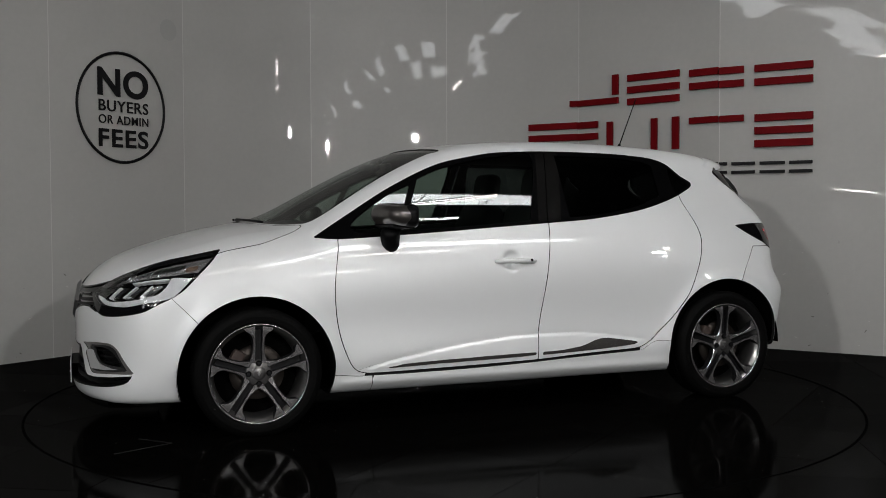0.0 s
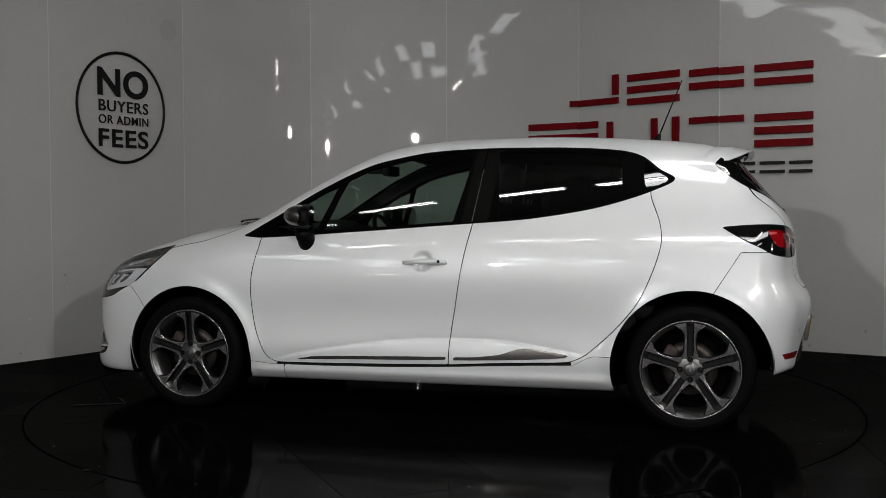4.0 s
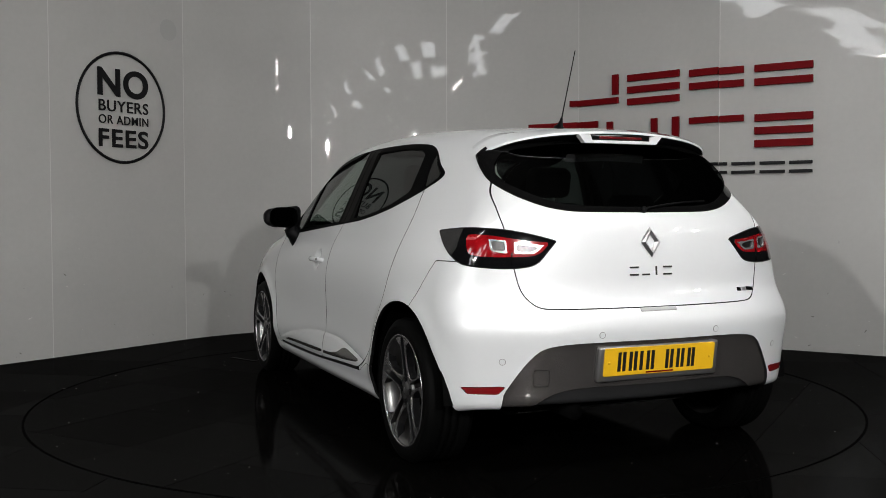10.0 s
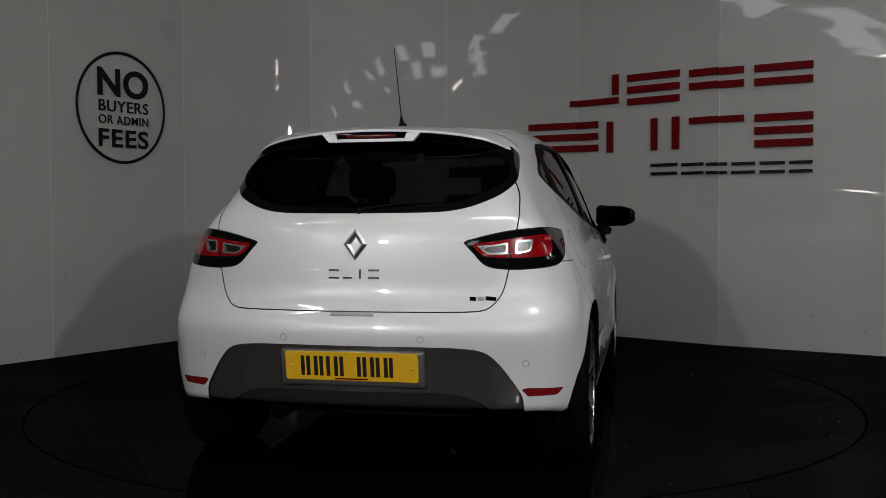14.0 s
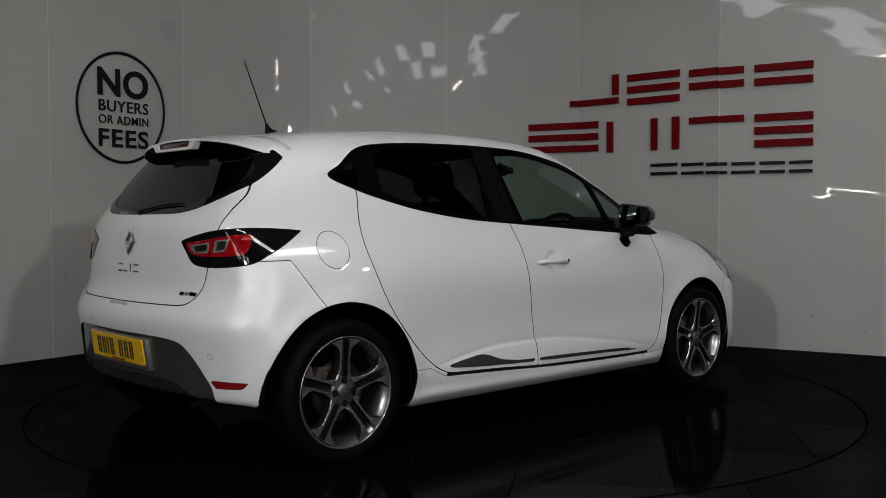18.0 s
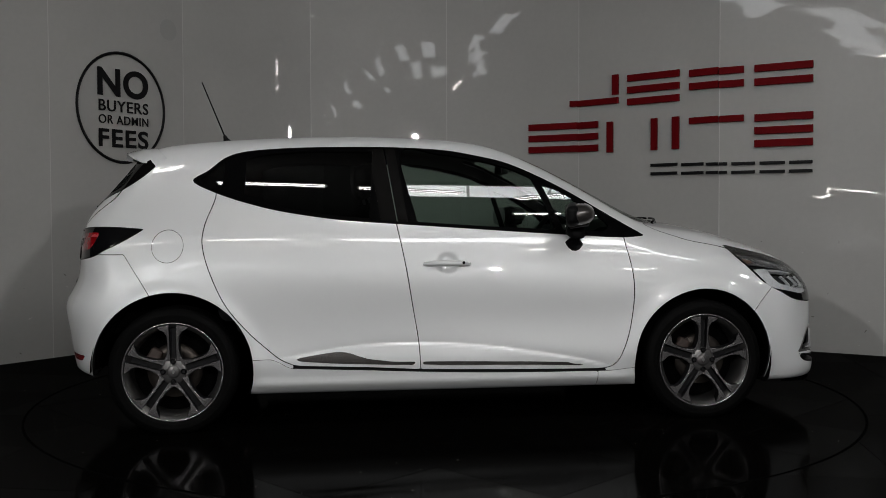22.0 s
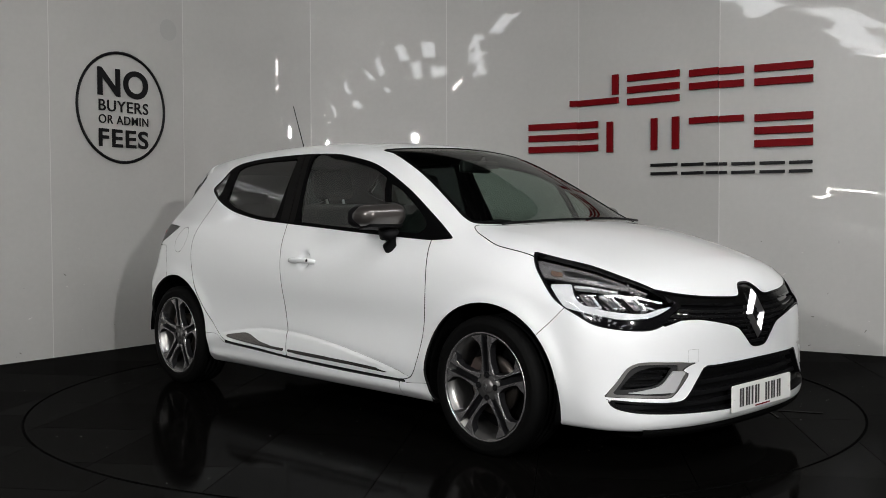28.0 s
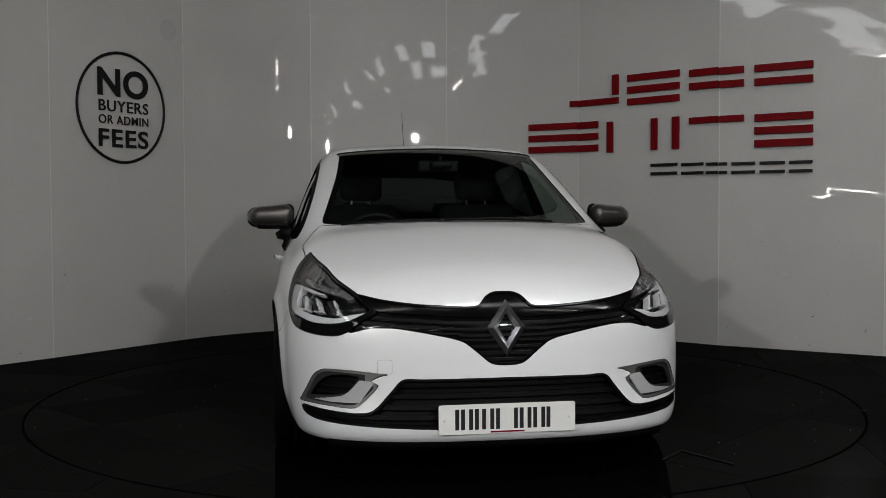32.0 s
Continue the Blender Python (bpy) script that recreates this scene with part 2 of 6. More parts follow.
def floor_material():
    """Black polished stone: a dark body under an even, weak gloss."""
    m = bpy.data.materials.new("black_gloss_tile")
    m.use_nodes = True
    nt = m.node_tree
    nt.nodes.clear()
    out = nt.nodes.new("ShaderNodeOutputMaterial")
    mix = nt.nodes.new("ShaderNodeMixShader")
    d = nt.nodes.new("ShaderNodeBsdfDiffuse")
    g = nt.nodes.new("ShaderNodeBsdfGlossy")
    co = nt.nodes.new("ShaderNodeTexCoord")
    n = nt.nodes.new("ShaderNodeTexNoise")
    n.inputs["Scale"].default_value, n.inputs["Detail"].default_value = 2.2, 7
    nt.links.new(co.outputs["Object"], n.inputs["Vector"])
    ramp = nt.nodes.new("ShaderNodeMath")
    ramp.operation = "MULTIPLY_ADD"
    nt.links.new(n.outputs["Fac"], ramp.inputs[0])
    ramp.inputs[1].default_value, ramp.inputs[2].default_value = 0.22, -0.02
    nt.links.new(ramp.outputs[0], g.inputs["Roughness"])
    col = nt.nodes.new("ShaderNodeVectorMath")
    col.operation = "SCALE"
    col.inputs[0].default_value = (0.0016, 0.0015, 0.0014)
    n2 = nt.nodes.new("ShaderNodeTexNoise")
    n2.inputs["Scale"].default_value, n2.inputs["Detail"].default_value = 30, 5
    nt.links.new(co.outputs["Object"], n2.inputs["Vector"])
    k = nt.nodes.new("ShaderNodeMath")
    k.operation = "MULTIPLY_ADD"
    nt.links.new(n2.outputs["Fac"], k.inputs[0])
    k.inputs[1].default_value, k.inputs[2].default_value = 0.9, 0.55
    nt.links.new(k.outputs[0], col.inputs["Scale"])
    nt.links.new(col.outputs[0], d.inputs["Color"])
    info = nt.nodes.new("ShaderNodeObjectInfo")
    gloss = nt.nodes.new("ShaderNodeMath")
    gloss.operation = "MULTIPLY_ADD"
    nt.links.new(info.outputs["Random"], gloss.inputs[0])
    gloss.inputs[1].default_value, gloss.inputs[2].default_value = 0.012, 0.022
    nt.links.new(gloss.outputs[0], mix.inputs[0])
    nt.links.new(d.outputs[0], mix.inputs[1])
    nt.links.new(g.outputs[0], mix.inputs[2])
    nt.links.new(mix.outputs[0], out.inputs[0])
    return m


WALL = wall_material()
FLOOR = floor_material()
JOINT = mat("joint_strip_white", (0.54, 0.536, 0.524), 0.4, grain=0.04)
FILLED = mat("filled_patch", (0.385, 0.381, 0.371), 0.5, coat=0.6, coat_rough=0.1, vary=0.05)
SCUFF = mat("grey_scuff", (0.20, 0.19, 0.18), 0.7, grain=0.3)
SCRAPE = mat("pale_scrape", (0.56, 0.55, 0.53), 0.6, grain=0.2)
GROUT = mat("dark_grout", (0.002, 0.002, 0.002), 1.0, spec=0.0, grain=0.2)
SPECK = mat("pale_dust_speck", (0.5, 0.5, 0.48), 0.7, grain=0.2)
HALL = mat("grey_hall_cladding", (0.06, 0.06, 0.06), 0.7, vary=0.12, vary_scale=0.7, grain=0.08)
ROOF = mat("grey_roof_sheet", (0.035, 0.035, 0.035), 0.7, vary=0.1, vary_scale=0.6, grain=0.08)
LAMP_BODY = mat("white_lamp_body", (0.7, 0.7, 0.7), 0.4, grain=0.05)
TUBE_GLOW = mat("glowing_tube", (1.0, 0.97, 0.92), 0.4, emit=52.0)
SPOT_GLOW = mat("glowing_floodlight", (1.0, 0.98, 0.95), 0.4, emit=60.0)
SKY_GLOW = mat("bright_rooflight", (0.95, 0.97, 1.0), 0.5, emit=5.0)
BAND_GLOW = mat("milky_rooflight_band", (0.96, 0.98, 1.0), 0.5, emit=13.0)
RED_SIGN = mat("red_sign_face", (0.135, 0.0022, 0.0045), 0.6, spec=0.08, vary=0.08, grain=0.05)
BLACK_SIGN = mat("black_sign", (0.005, 0.005, 0.006), 0.5, spec=0.2, grain=0.1)

JOINTS = [(-4.4, -0.75), (-3.60, 0.33), (-2.839, 1.358), (-2.153, 2.39), (-1.2, 3.13), (0.03, 3.17), (1.17, 2.74), (2.146, 1.907), (3.158, 1.289), (4.15, 0.62)]
WALL_TOP = 3.75


# the middle sheets are bent: the way the wall runs at each joint, in degrees
BENT = {3: (54.0, 24.0), 4: (17.0, -10.0), 5: (-10.0, -31.0)}


def panel_length(i):
    return (Vector(JOINTS[i + 1]) - Vector(JOINTS[i])).length


def on_panel(i, along, z, proud=0.0):
    """The pose of a flat thing on wall panel i: its x runs along the wall, its y up, its z into the room."""
    a, b = Vector((*JOINTS[i], 0)), Vector((*JOINTS[i + 1], 0))
    length = (b - a).length
    d = (b - a).normalized()
    p = a + d * along
    if i in BENT:
        t = along / length
        m0, m1 = (Vector((math.cos(radians(k)), math.sin(radians(k)), 0)) * length for k in BENT[i])
        p = (2 * t ** 3 - 3 * t ** 2 + 1) * a + (t ** 3 - 2 * t ** 2 + t) * m0 + (3 * t ** 2 - 2 * t ** 3) * b + (t ** 3 - t ** 2) * m1
        d = ((6 * t ** 2 - 6 * t) * a + (3 * t ** 2 - 4 * t + 1) * m0 + (6 * t - 6 * t ** 2) * b + (3 * t ** 2 - 2 * t) * m1).normalized()
    n = Vector((d.y, -d.x, 0))
    p = p + n * proud
    return Matrix(((d.x, 0, n.x, p.x), (d.y, 0, n.y, p.y), (0, 1, 0, z), (0, 0, 0, 1)))


def build_walls():
    wall = tagged(new("wall_back"), "curved wall of tall glossy white panels", "wall", kind="structure")
    for i in range(len(JOINTS) - 1):
        length = (Vector(JOINTS[i + 1]) - Vector(JOINTS[i])).length
        # each sheet bows a little, as thin sheets do
        bm = bmesh.new()
        nx, nz = 24, 40
        g = 0.0
        grid = []
        for a in range(nx + 1):
            col = []
            for k in range(nz + 1):
                u, v = a / nx, k / nz
                x, z = g + (length - 2 * g) * u, v * WALL_TOP
                w = 0.004 * noise.noise(Vector((x * 1.1 + 7 * i, z * 0.7, 3.1 * i))) * math.sin(math.pi * u)
                col.append(bm.verts.new(on_panel(i, x, z, w).translation))
            grid.append(col)
        for a in range(nx):
            for k in range(nz):
                bm.faces.new((grid[a][k], grid[a + 1][k], grid[a + 1][k + 1], grid[a][k + 1]))
        rim = [e for e in bm.edges if e.is_boundary]
        for e in rim:
            e.smooth = False
        back = on_panel(i, length / 2, 0).col[2].to_3d() * -0.03
        got = bmesh.ops.extrude_edge_only(bm, edges=rim)
        bmesh.ops.translate(bm, verts=[v for v in got["geom"] if isinstance(v, bmesh.types.BMVert)], vec=back)
        part("panel", bm, WALL, wall)
        # cover strip over the joint
        bm = boxed((-0.0032, 0.0, -0.006), (0.0032, WALL_TOP, 0.0006))
        strip = part("joint_strip", bm, JOINT, wall, smooth=False)
        strip.matrix_local = on_panel(i, 0, 0.003)
    bm = bmesh.new()
    for i in range(len(JOINTS) - 1):
        length = panel_length(i)
        for k in range(6):
            vs = [bm.verts.new(on_panel(i, length * (k + e) / 6, z, -d).translation) for d in (0.04, 0.12) for e, z in ((0, 0), (1, 0), (1, WALL_TOP), (0, WALL_TOP))]
            for f in ((0, 1, 2, 3), (7, 6, 5, 4), (0, 4, 5, 1), (2, 6, 7, 3), (1, 5, 6, 2), (0, 3, 7, 4)):
                bm.faces.new([vs[q] for q in f])
    part("backing", bm, HALL, wall, smooth=False)
    # an old fixing mark, filled and painted over
    bm = bmesh.new()
    cyl(bm, 0.085, 0.085, 0.001, Matrix.Translation((0, 0, 0.0008)), 40)
    mark = part("filled_mark", bm, FILLED, wall, "faint round filled mark", smooth=False)
    mark.matrix_local = on_panel(2, 1.09, 2.54)
    build_scuffs(wall)


def build_scuffs(wall):
    """Small dark scuffs and pale scrapes, low on the sheets, each with a ragged outline."""
    rng = random.Random(21)
    for pale in (False, True):
        bm = bmesh.new()
        for _ in range(30 if pale else 36):
            i = rng.choice((1, 2, 3, 6, 7, 7, 8))
            along, z = rng.uniform(0.05, 0.95) * panel_length(i), 0.04 + 0.85 * rng.random() ** 2
            size, k = rng.uniform(0.003, 0.010), rng.uniform(0.25, 0.6)
            turn = rng.uniform(-0.6, 0.6) + (0 if pale else rng.choice((0, 1.4)))
            m = on_panel(i, along, z, 0.0055) @ Matrix.Rotation(turn, 4, "Z")
            ring = []
            for q in range(9):
                a, r = 2 * math.pi * q / 9, size * rng.uniform(0.55, 1.3)
                ring.append(bm.verts.new(m @ Vector((r * math.cos(a) * 1.5, r * k * math.sin(a), 0))))
            bm.faces.new(ring)
        part("scrape" if pale else "scuff", bm, SCRAPE if pale else SCUFF, wall, smooth=False)["kind"] = "stuff"


def build_hall():
    # the rest of the hall, behind the camera
    X0, X1, Y0, Y1, H = -13.0, 13.0, -27.0, 5.0, 5.2
    for name, lo, hi in (("wall_left", (X0 - 0.2, Y0, 0), (X0, Y1, H)), ("wall_right", (X1, Y0, 0), (X1 + 0.2, Y1, H)),
                         ("wall_front", (X0, Y0 - 0.2, 0), (X1, Y0, H)), ("wall_rear", (X0, Y1, 0), (X1, Y1 + 0.2, H))):
        ob = part(name, boxed(lo, hi), HALL, None, smooth=False)
        tagged(ob, "plain grey cladding wall of the hall", "wall", kind="structure")
    ob = part("ceiling", boxed((X0 - 0.2, Y0 - 0.2, H), (X1 + 0.2, Y1 + 0.2, H + 0.2)), ROOF, None, smooth=False)
    tagged(ob, "grey sheet roof of the hall", "ceiling", kind="structure")


def clip_half(poly, nx, ny, c):
    """The side of a convex outline where nx x + ny y <= c."""
    out = []
    for i, p in enumerate(poly):
        q = poly[(i + 1) % len(poly)]
        dp, dq = nx * p[0] + ny * p[1] - c, nx * q[0] + ny * q[1] - c
        if dp <= 0:
            out.append(p)
        if (dp < 0 < dq) or (dq < 0 < dp):
            t = dp / (dp - dq)
            out.append((p[0] + t * (q[0] - p[0]), p[1] + t * (q[1] - p[1])))
    return out


RING = 2.253


def tile_piece(parent, poly, turn, lift, z):
    """One floor tile, 12 mm thick, from its outline."""
    bm = bmesh.new()
    ca, sa = math.cos(turn), math.sin(turn)
    f = bm.faces.new([bm.verts.new((x * ca - y * sa, x * sa + y * ca, lift)) for x, y in poly])
    got = bmesh.ops.extrude_face_region(bm, geom=[f])
    bmesh.ops.translate(bm, verts=[v for v in got["geom"] if isinstance(v, bmesh.types.BMVert)], vec=(0, 0, -0.012))
    bmesh.ops.recalc_face_normals(bm, faces=bm.faces)
    part("tile", bm, FLOOR, parent, smooth=False).location = (0, 0, z)


TILE = 0.607


def tile_square(off_u, off_v, i, j, g=0.0016):
    u, v = off_u + i * TILE, off_v + j * TILE
    return [(u + g, v + g), (u + TILE - g, v + g), (u + TILE - g, v + TILE - g), (u + g, v + TILE - g)]


def tiles_on_table(parent):
    """Square tiles of 60 cm with thin joints, cut round at the ring."""
    rng = random.Random(5)
    for i in range(-6, 7):
        for j in range(-6, 7):
            poly = tile_square(-0.02, 0.03, i, j)
            for k in range(96):
                a = 2 * math.pi * k / 96
                poly = clip_half(poly, math.cos(a), math.sin(a), RING - 0.0058)
                if len(poly) < 3:
                    break
            if len(poly) >= 3:
                tile_piece(parent, poly, radians(38), rng.uniform(-0.0004, 0.0004), -0.0006)


def tiles_round_table(parent):
    """The fixed tiles round the ring, those that meet it cut to its curve."""
    rng = random.Random(6)
    turn, r = radians(-9), RING + 0.0062
    for i in range(-12, 12):
        for j in range(-12, 12):
            quad = tile_square(0.21, 0.21, i, j)
            cu, cv = quad[0][0] + TILE / 2, quad[0][1] + TILE / 2
            x, y = cu * math.cos(turn) - cv * math.sin(turn), cu * math.sin(turn) + cv * math.cos(turn)
            if abs(x) > 4.3 or y > 3.3 or y < -4.6:
                continue
            lift = rng.uniform(-0.0004, 0.0004)
            edge = [tuple(np.array(p) + (np.array(q) - np.array(p)) * k / 10) for p, q in zip(quad, quad[1:] + quad[:1]) for k in range(10)]
            out = [math.hypot(*p) > r for p in edge]
            if all(out):
                tile_piece(parent, quad, turn, lift, 0.0)
                continue
            n = len(edge)
            for k in range(n):
                if not (out[k] and not out[k - 1]):
                    continue
                run = [edge[k]]
                while out[(k + len(run)) % n]:
                    run.append(edge[(k + len(run)) % n])
                a0, a1 = math.atan2(run[-1][1], run[-1][0]), math.atan2(run[0][1], run[0][0])
                d = (a1 - a0 + math.pi) % (2 * math.pi) - math.pi
                arc = [(r * math.cos(a0 + d * q / 8), r * math.sin(a0 + d * q / 8)) for q in range(9)]
                if len(run) > 1:
                    tile_piece(parent, run + arc, turn, lift, 0.0)


def specks(parent, count, r0, r1, seed, z):
    rng = random.Random(seed)
    bm = bmesh.new()
    for _ in range(count):
        a, r = rng.uniform(0, 2 * math.pi), math.sqrt(rng.uniform(r0 * r0, r1 * r1))
        s = rng.choice((0.0008, 0.0010, 0.0013, 0.0020))
        bmesh.ops.create_icosphere(bm, subdivisions=1, radius=s, matrix=Matrix.Translation((r * math.cos(a), r * math.sin(a), z)) @ Matrix.Diagonal((1, rng.uniform(0.6, 1.6), 0.4, 1)))
    ob = part("dust", bm, SPECK, parent)
    ob["kind"] = "stuff"


def build_floor():
    # one dark floor with a round hole for the turntable
    bm = bmesh.new()
    inner, outer = [], []
    n = 128
    for k in range(n):
        a = 2 * math.pi * k / n
        c, s = math.cos(a), math.sin(a)
        inner.append(bm.verts.new(((RING + 0.004) * c, (RING + 0.004) * s, -0.005)))
        f = 30.0 / max(abs(c), abs(s))
        outer.append(bm.verts.new((c * f, s * f, -0.005)))
    low = [bm.verts.new(v.co - Vector((0, 0, 0.05))) for v in inner]
    for k in range(n):
        j = (k + 1) % n
        bm.faces.new((inner[k], outer[k], outer[j], inner[j]))
        bm.faces.new((inner[k], inner[j], low[j], low[k]))
    bmesh.ops.recalc_face_normals(bm, faces=bm.faces)
    floor = part("floor", bm, GROUT, None, smooth=False)
    tagged(floor, "glossy black tiled showroom floor", "floor", kind="structure")
    tiles_round_table(floor)
    part("turntable_rim", lathe([(RING - 0.006, -0.02), (RING - 0.006, 0.0009), (RING + 0.006, 0.0009), (RING + 0.006, -0.02)], 160, "z"), GROUT, floor, smooth=False)
    table = tagged(new("turntable"), "round black tiled turntable set flush in the floor", "turntable")
    part("deck", prism([((RING - 0.0058) * math.cos(2 * math.pi * k / 96), (RING - 0.0058) * math.sin(2 * math.pi * k / 96)) for k in range(96)], -0.03, -0.006), GROUT, table, smooth=False)
    tiles_on_table(table)
    # a black joint trim that has come loose, and a chip of it near the rim
    for a, b in (((1.85, 0.89), (1.60, 0.775)), ((1.60, 0.775), (1.735, 0.635)), ((0.955, 2.03), (0.985, 2.045))):
        a, b = Vector(a), Vector(b)
        bm = boxed((0, -0.005, 0.0004), ((b - a).length, 0.005, 0.004), 0.001)
        part("joint_trim", bm, RUBBER_AND_SHADE, table, smooth=False).matrix_local = Matrix.Translation((*a, 0)) @ Matrix.Rotation(math.atan2(b.y - a.y, b.x - a.x), 4, "Z")
    specks(table, 420, 0.2, 2.2, 3, 0.0005)
    specks(floor, 260, 2.3, 5.0, 4, 0.0008)
    return table


FLOODS = ((-2.56, -7.0, 2.62), (2.23, -7.0, 2.40), (4.95, -2.95, 2.52))


def build_rooms_lamps():
    """Twin tube lights, rooflights and floodlights of the hall, behind and above the camera."""
    def batten(at, yaw):
        lamp = tagged(new("tube_light"), "white twin fluorescent tube light under the roof", "ceiling light", "tube lights under the roof")
        part("body", boxed((-0.75, -0.06, 0.0), (0.75, 0.06, 0.05), 0.01), LAMP_BODY, lamp)
        for s in (-0.045, 0.045):
            part("tube", tube([(-0.72, s, -0.022), (0.72, s, -0.022)], 0.014), TUBE_GLOW, lamp)
        lamp.matrix_basis = Matrix.Translation(at) @ pose(0, 0, 0, 0, 0, yaw)
        return lamp
    # hung on wires from the roof
    for at, yaw in (((3.1, -4.75, 4.75), 20), ((7.6, -4.15, 4.2), -36), ((10.4, -6.4, 4.2), -36),
                    ((-5.8, -9.0, 1.5), 2), ((5.2, -9.0, 4.2), 90), ((-5.4, -10.0, 4.2), 90),
                    ((-3.2, -4.3, 4.95), 4), ((-1.2, -4.3, 4.95), 4), ((0.7, -4.2, 4.95), 4), ((2.5, -3.2, 4.3), 38)):
        lamp = batten(at, yaw)
        for x in (-0.6, 0.6):
            wire = part("wire", tube([(x, 0, 0.05), (x, 0, 5.2 - at[2])], 0.004, 5), LAMP_BODY, lamp)
    # rows of rooflights going back into the hall
    for x, y in ((-6.1, -6.6), (-6.3, -9.4), (-4.2, -11.2), (-2.8, -11.7), (-1.1, -13.8), (0.0, -15.9), (2.7, -18.9), (6.4, -23.3), (-7.5, -11.1), (-8.6, -13.2),
                 (-5.6, -14.2), (-4.2, -14.3), (-2.2, -18.6), (2.1, -23.3)):
        ob = tagged(new("rooflight"), "bright translucent rooflight pane in the hall roof", "rooflight", "rooflights")
        part("frame", boxed((-0.38, -1.16, 0.0), (0.38, 1.16, 0.06)), LAMP_BODY, ob, smooth=False)
        part("pane", boxed((-0.33, -1.10, -0.02), (0.33, 1.10, 0.002)), SKY_GLOW, ob, smooth=False)
        ob.matrix_basis = Matrix.Translation((x, y, 5.14)) @ pose(0, 0, 0, 0, 0, -17)
    # the long rooflight band over the turntable's edge, in four sheets
    for k in range(4):
        ob = tagged(new("rooflight_sheet"), "long milky rooflight sheet in the hall roof", "rooflight", "sheets of the rooflight band")
        part("frame", boxed((-0.60, -0.34, 0.0), (0.60, 0.34, 0.06)), LAMP_BODY, ob, smooth=False)
        part("pane", boxed((-0.575, -0.30, -0.02), (0.575, -0.02, 0.002)), BAND_GLOW, ob, smooth=False)
        part("pane", boxed((-0.575, 0.02, -0.02), (0.575, 0.30, 0.002)), BAND_GLOW, ob, smooth=False)
        c, w = math.cos(radians(14)), math.sin(radians(14))
        ob.matrix_basis = Matrix.Translation((2.7 + (k - 1.5) * 1.20 * c, -3.9 + (k - 1.5) * 1.20 * w, 5.12)) @ pose(0, 0, 0, 0, 0, 14)
    for at in FLOODS:
        ob = tagged(new("floodlight"), "round white floodlight head on a stand", "floodlight", "floodlights behind the camera")
        part("bowl", lathe([(0.02, 0.0), (0.10, 0.02), (0.13, 0.10), (0.135, 0.12)], 32), LAMP_BODY, ob)
        part("lamp", lathe([(0.0, 0.10), (0.02, 0.104), (0.034, 0.10)], 24), SPOT_GLOW, ob)
        part("stand", tube([(0, -0.02, -at[2]), (0, -0.02, 0.0)], 0.02), SATIN_BLACK, ob)
        ob.location = at


build_walls()
build_hall()
TURNTABLE = build_floor()
build_rooms_lamps()
# the beams of the floodlights
for at, watts in zip(FLOODS, (122, 122, 8)):
    area_lamp("floodlight_beam", (at[0], at[1] + 0.14, at[2]), (0.0, 0.0, 0.5), 0.17, 0.17, watts, (1.0, 0.99, 0.97)).data.shape = "DISK"


# ---- the car: one smooth body surface, cut into panels ----
# car space: x forward, y to the car's left, z up, from the ground under the middle of the wheelbase
def spline(xs, ys):
    """A natural cubic through the knots; straight on past the ends."""
    xs, ys = np.asarray(xs, float), np.asarray(ys, float)
    n = len(xs)
    h = np.diff(xs)
    A, r = np.eye(n), np.zeros((n,) + ys.shape[1:])
    for i in range(1, n - 1):
        A[i, i - 1:i + 2] = h[i - 1], 2 * (h[i - 1] + h[i]), h[i]
        r[i] = 6 * ((ys[i + 1] - ys[i]) / h[i] - (ys[i] - ys[i - 1]) / h[i - 1])
    M = np.linalg.solve(A, r)

    def f(x):
        x = np.asarray(x, float)
        i = np.clip(np.searchsorted(xs, x) - 1, 0, n - 2)
        a, b, hh = xs[i + 1] - x, x - xs[i], h[i]
        if ys.ndim > 1:
            a, b, hh = a[..., None], b[..., None], hh[..., None]
        xc = np.clip(x, xs[0], xs[-1])
        ac, bc = xs[i + 1] - xc, xc - xs[i]
        if ys.ndim > 1:
            ac, bc = ac[..., None], bc[..., None]
        v = M[i] * ac ** 3 / (6 * hh) + M[i + 1] * bc ** 3 / (6 * hh) + (ys[i] / hh - M[i] * hh / 6) * ac + (ys[i + 1] / hh - M[i + 1] * hh / 6) * bc
        s0 = (ys[1] - ys[0]) / h[0] - h[0] / 6 * M[1]
        s1 = (ys[-1] - ys[-2]) / h[-1] + h[-1] / 6 * M[-2]
        over, under = np.maximum(x - xs[-1], 0), np.minimum(x - xs[0], 0)
        if ys.ndim > 1:
            over, under = over[..., None], under[..., None]
        return v + over * s1 + under * s0
    return f


def step(a, b, x):
    t = np.clip((x - a) / (b - a), 0, 1)
    return t * t * (3 - 2 * t)


# the line along the top of the car
TOP = spline([-2.2, -1.62, -1.42, -1.07, -0.6, -0.3, 0.05, 0.36, 0.67, 0.95, 1.18, 1.30, 1.46, 1.68, 1.88, 2.06, 2.3],
             [1.20, 1.345, 1.385, 1.424, 1.446, 1.447, 1.432, 1.386, 1.263, 1.117, 1.010, 0.984, 0.955, 0.896, 0.825, 0.733, 0.57])
BOW = 0.27
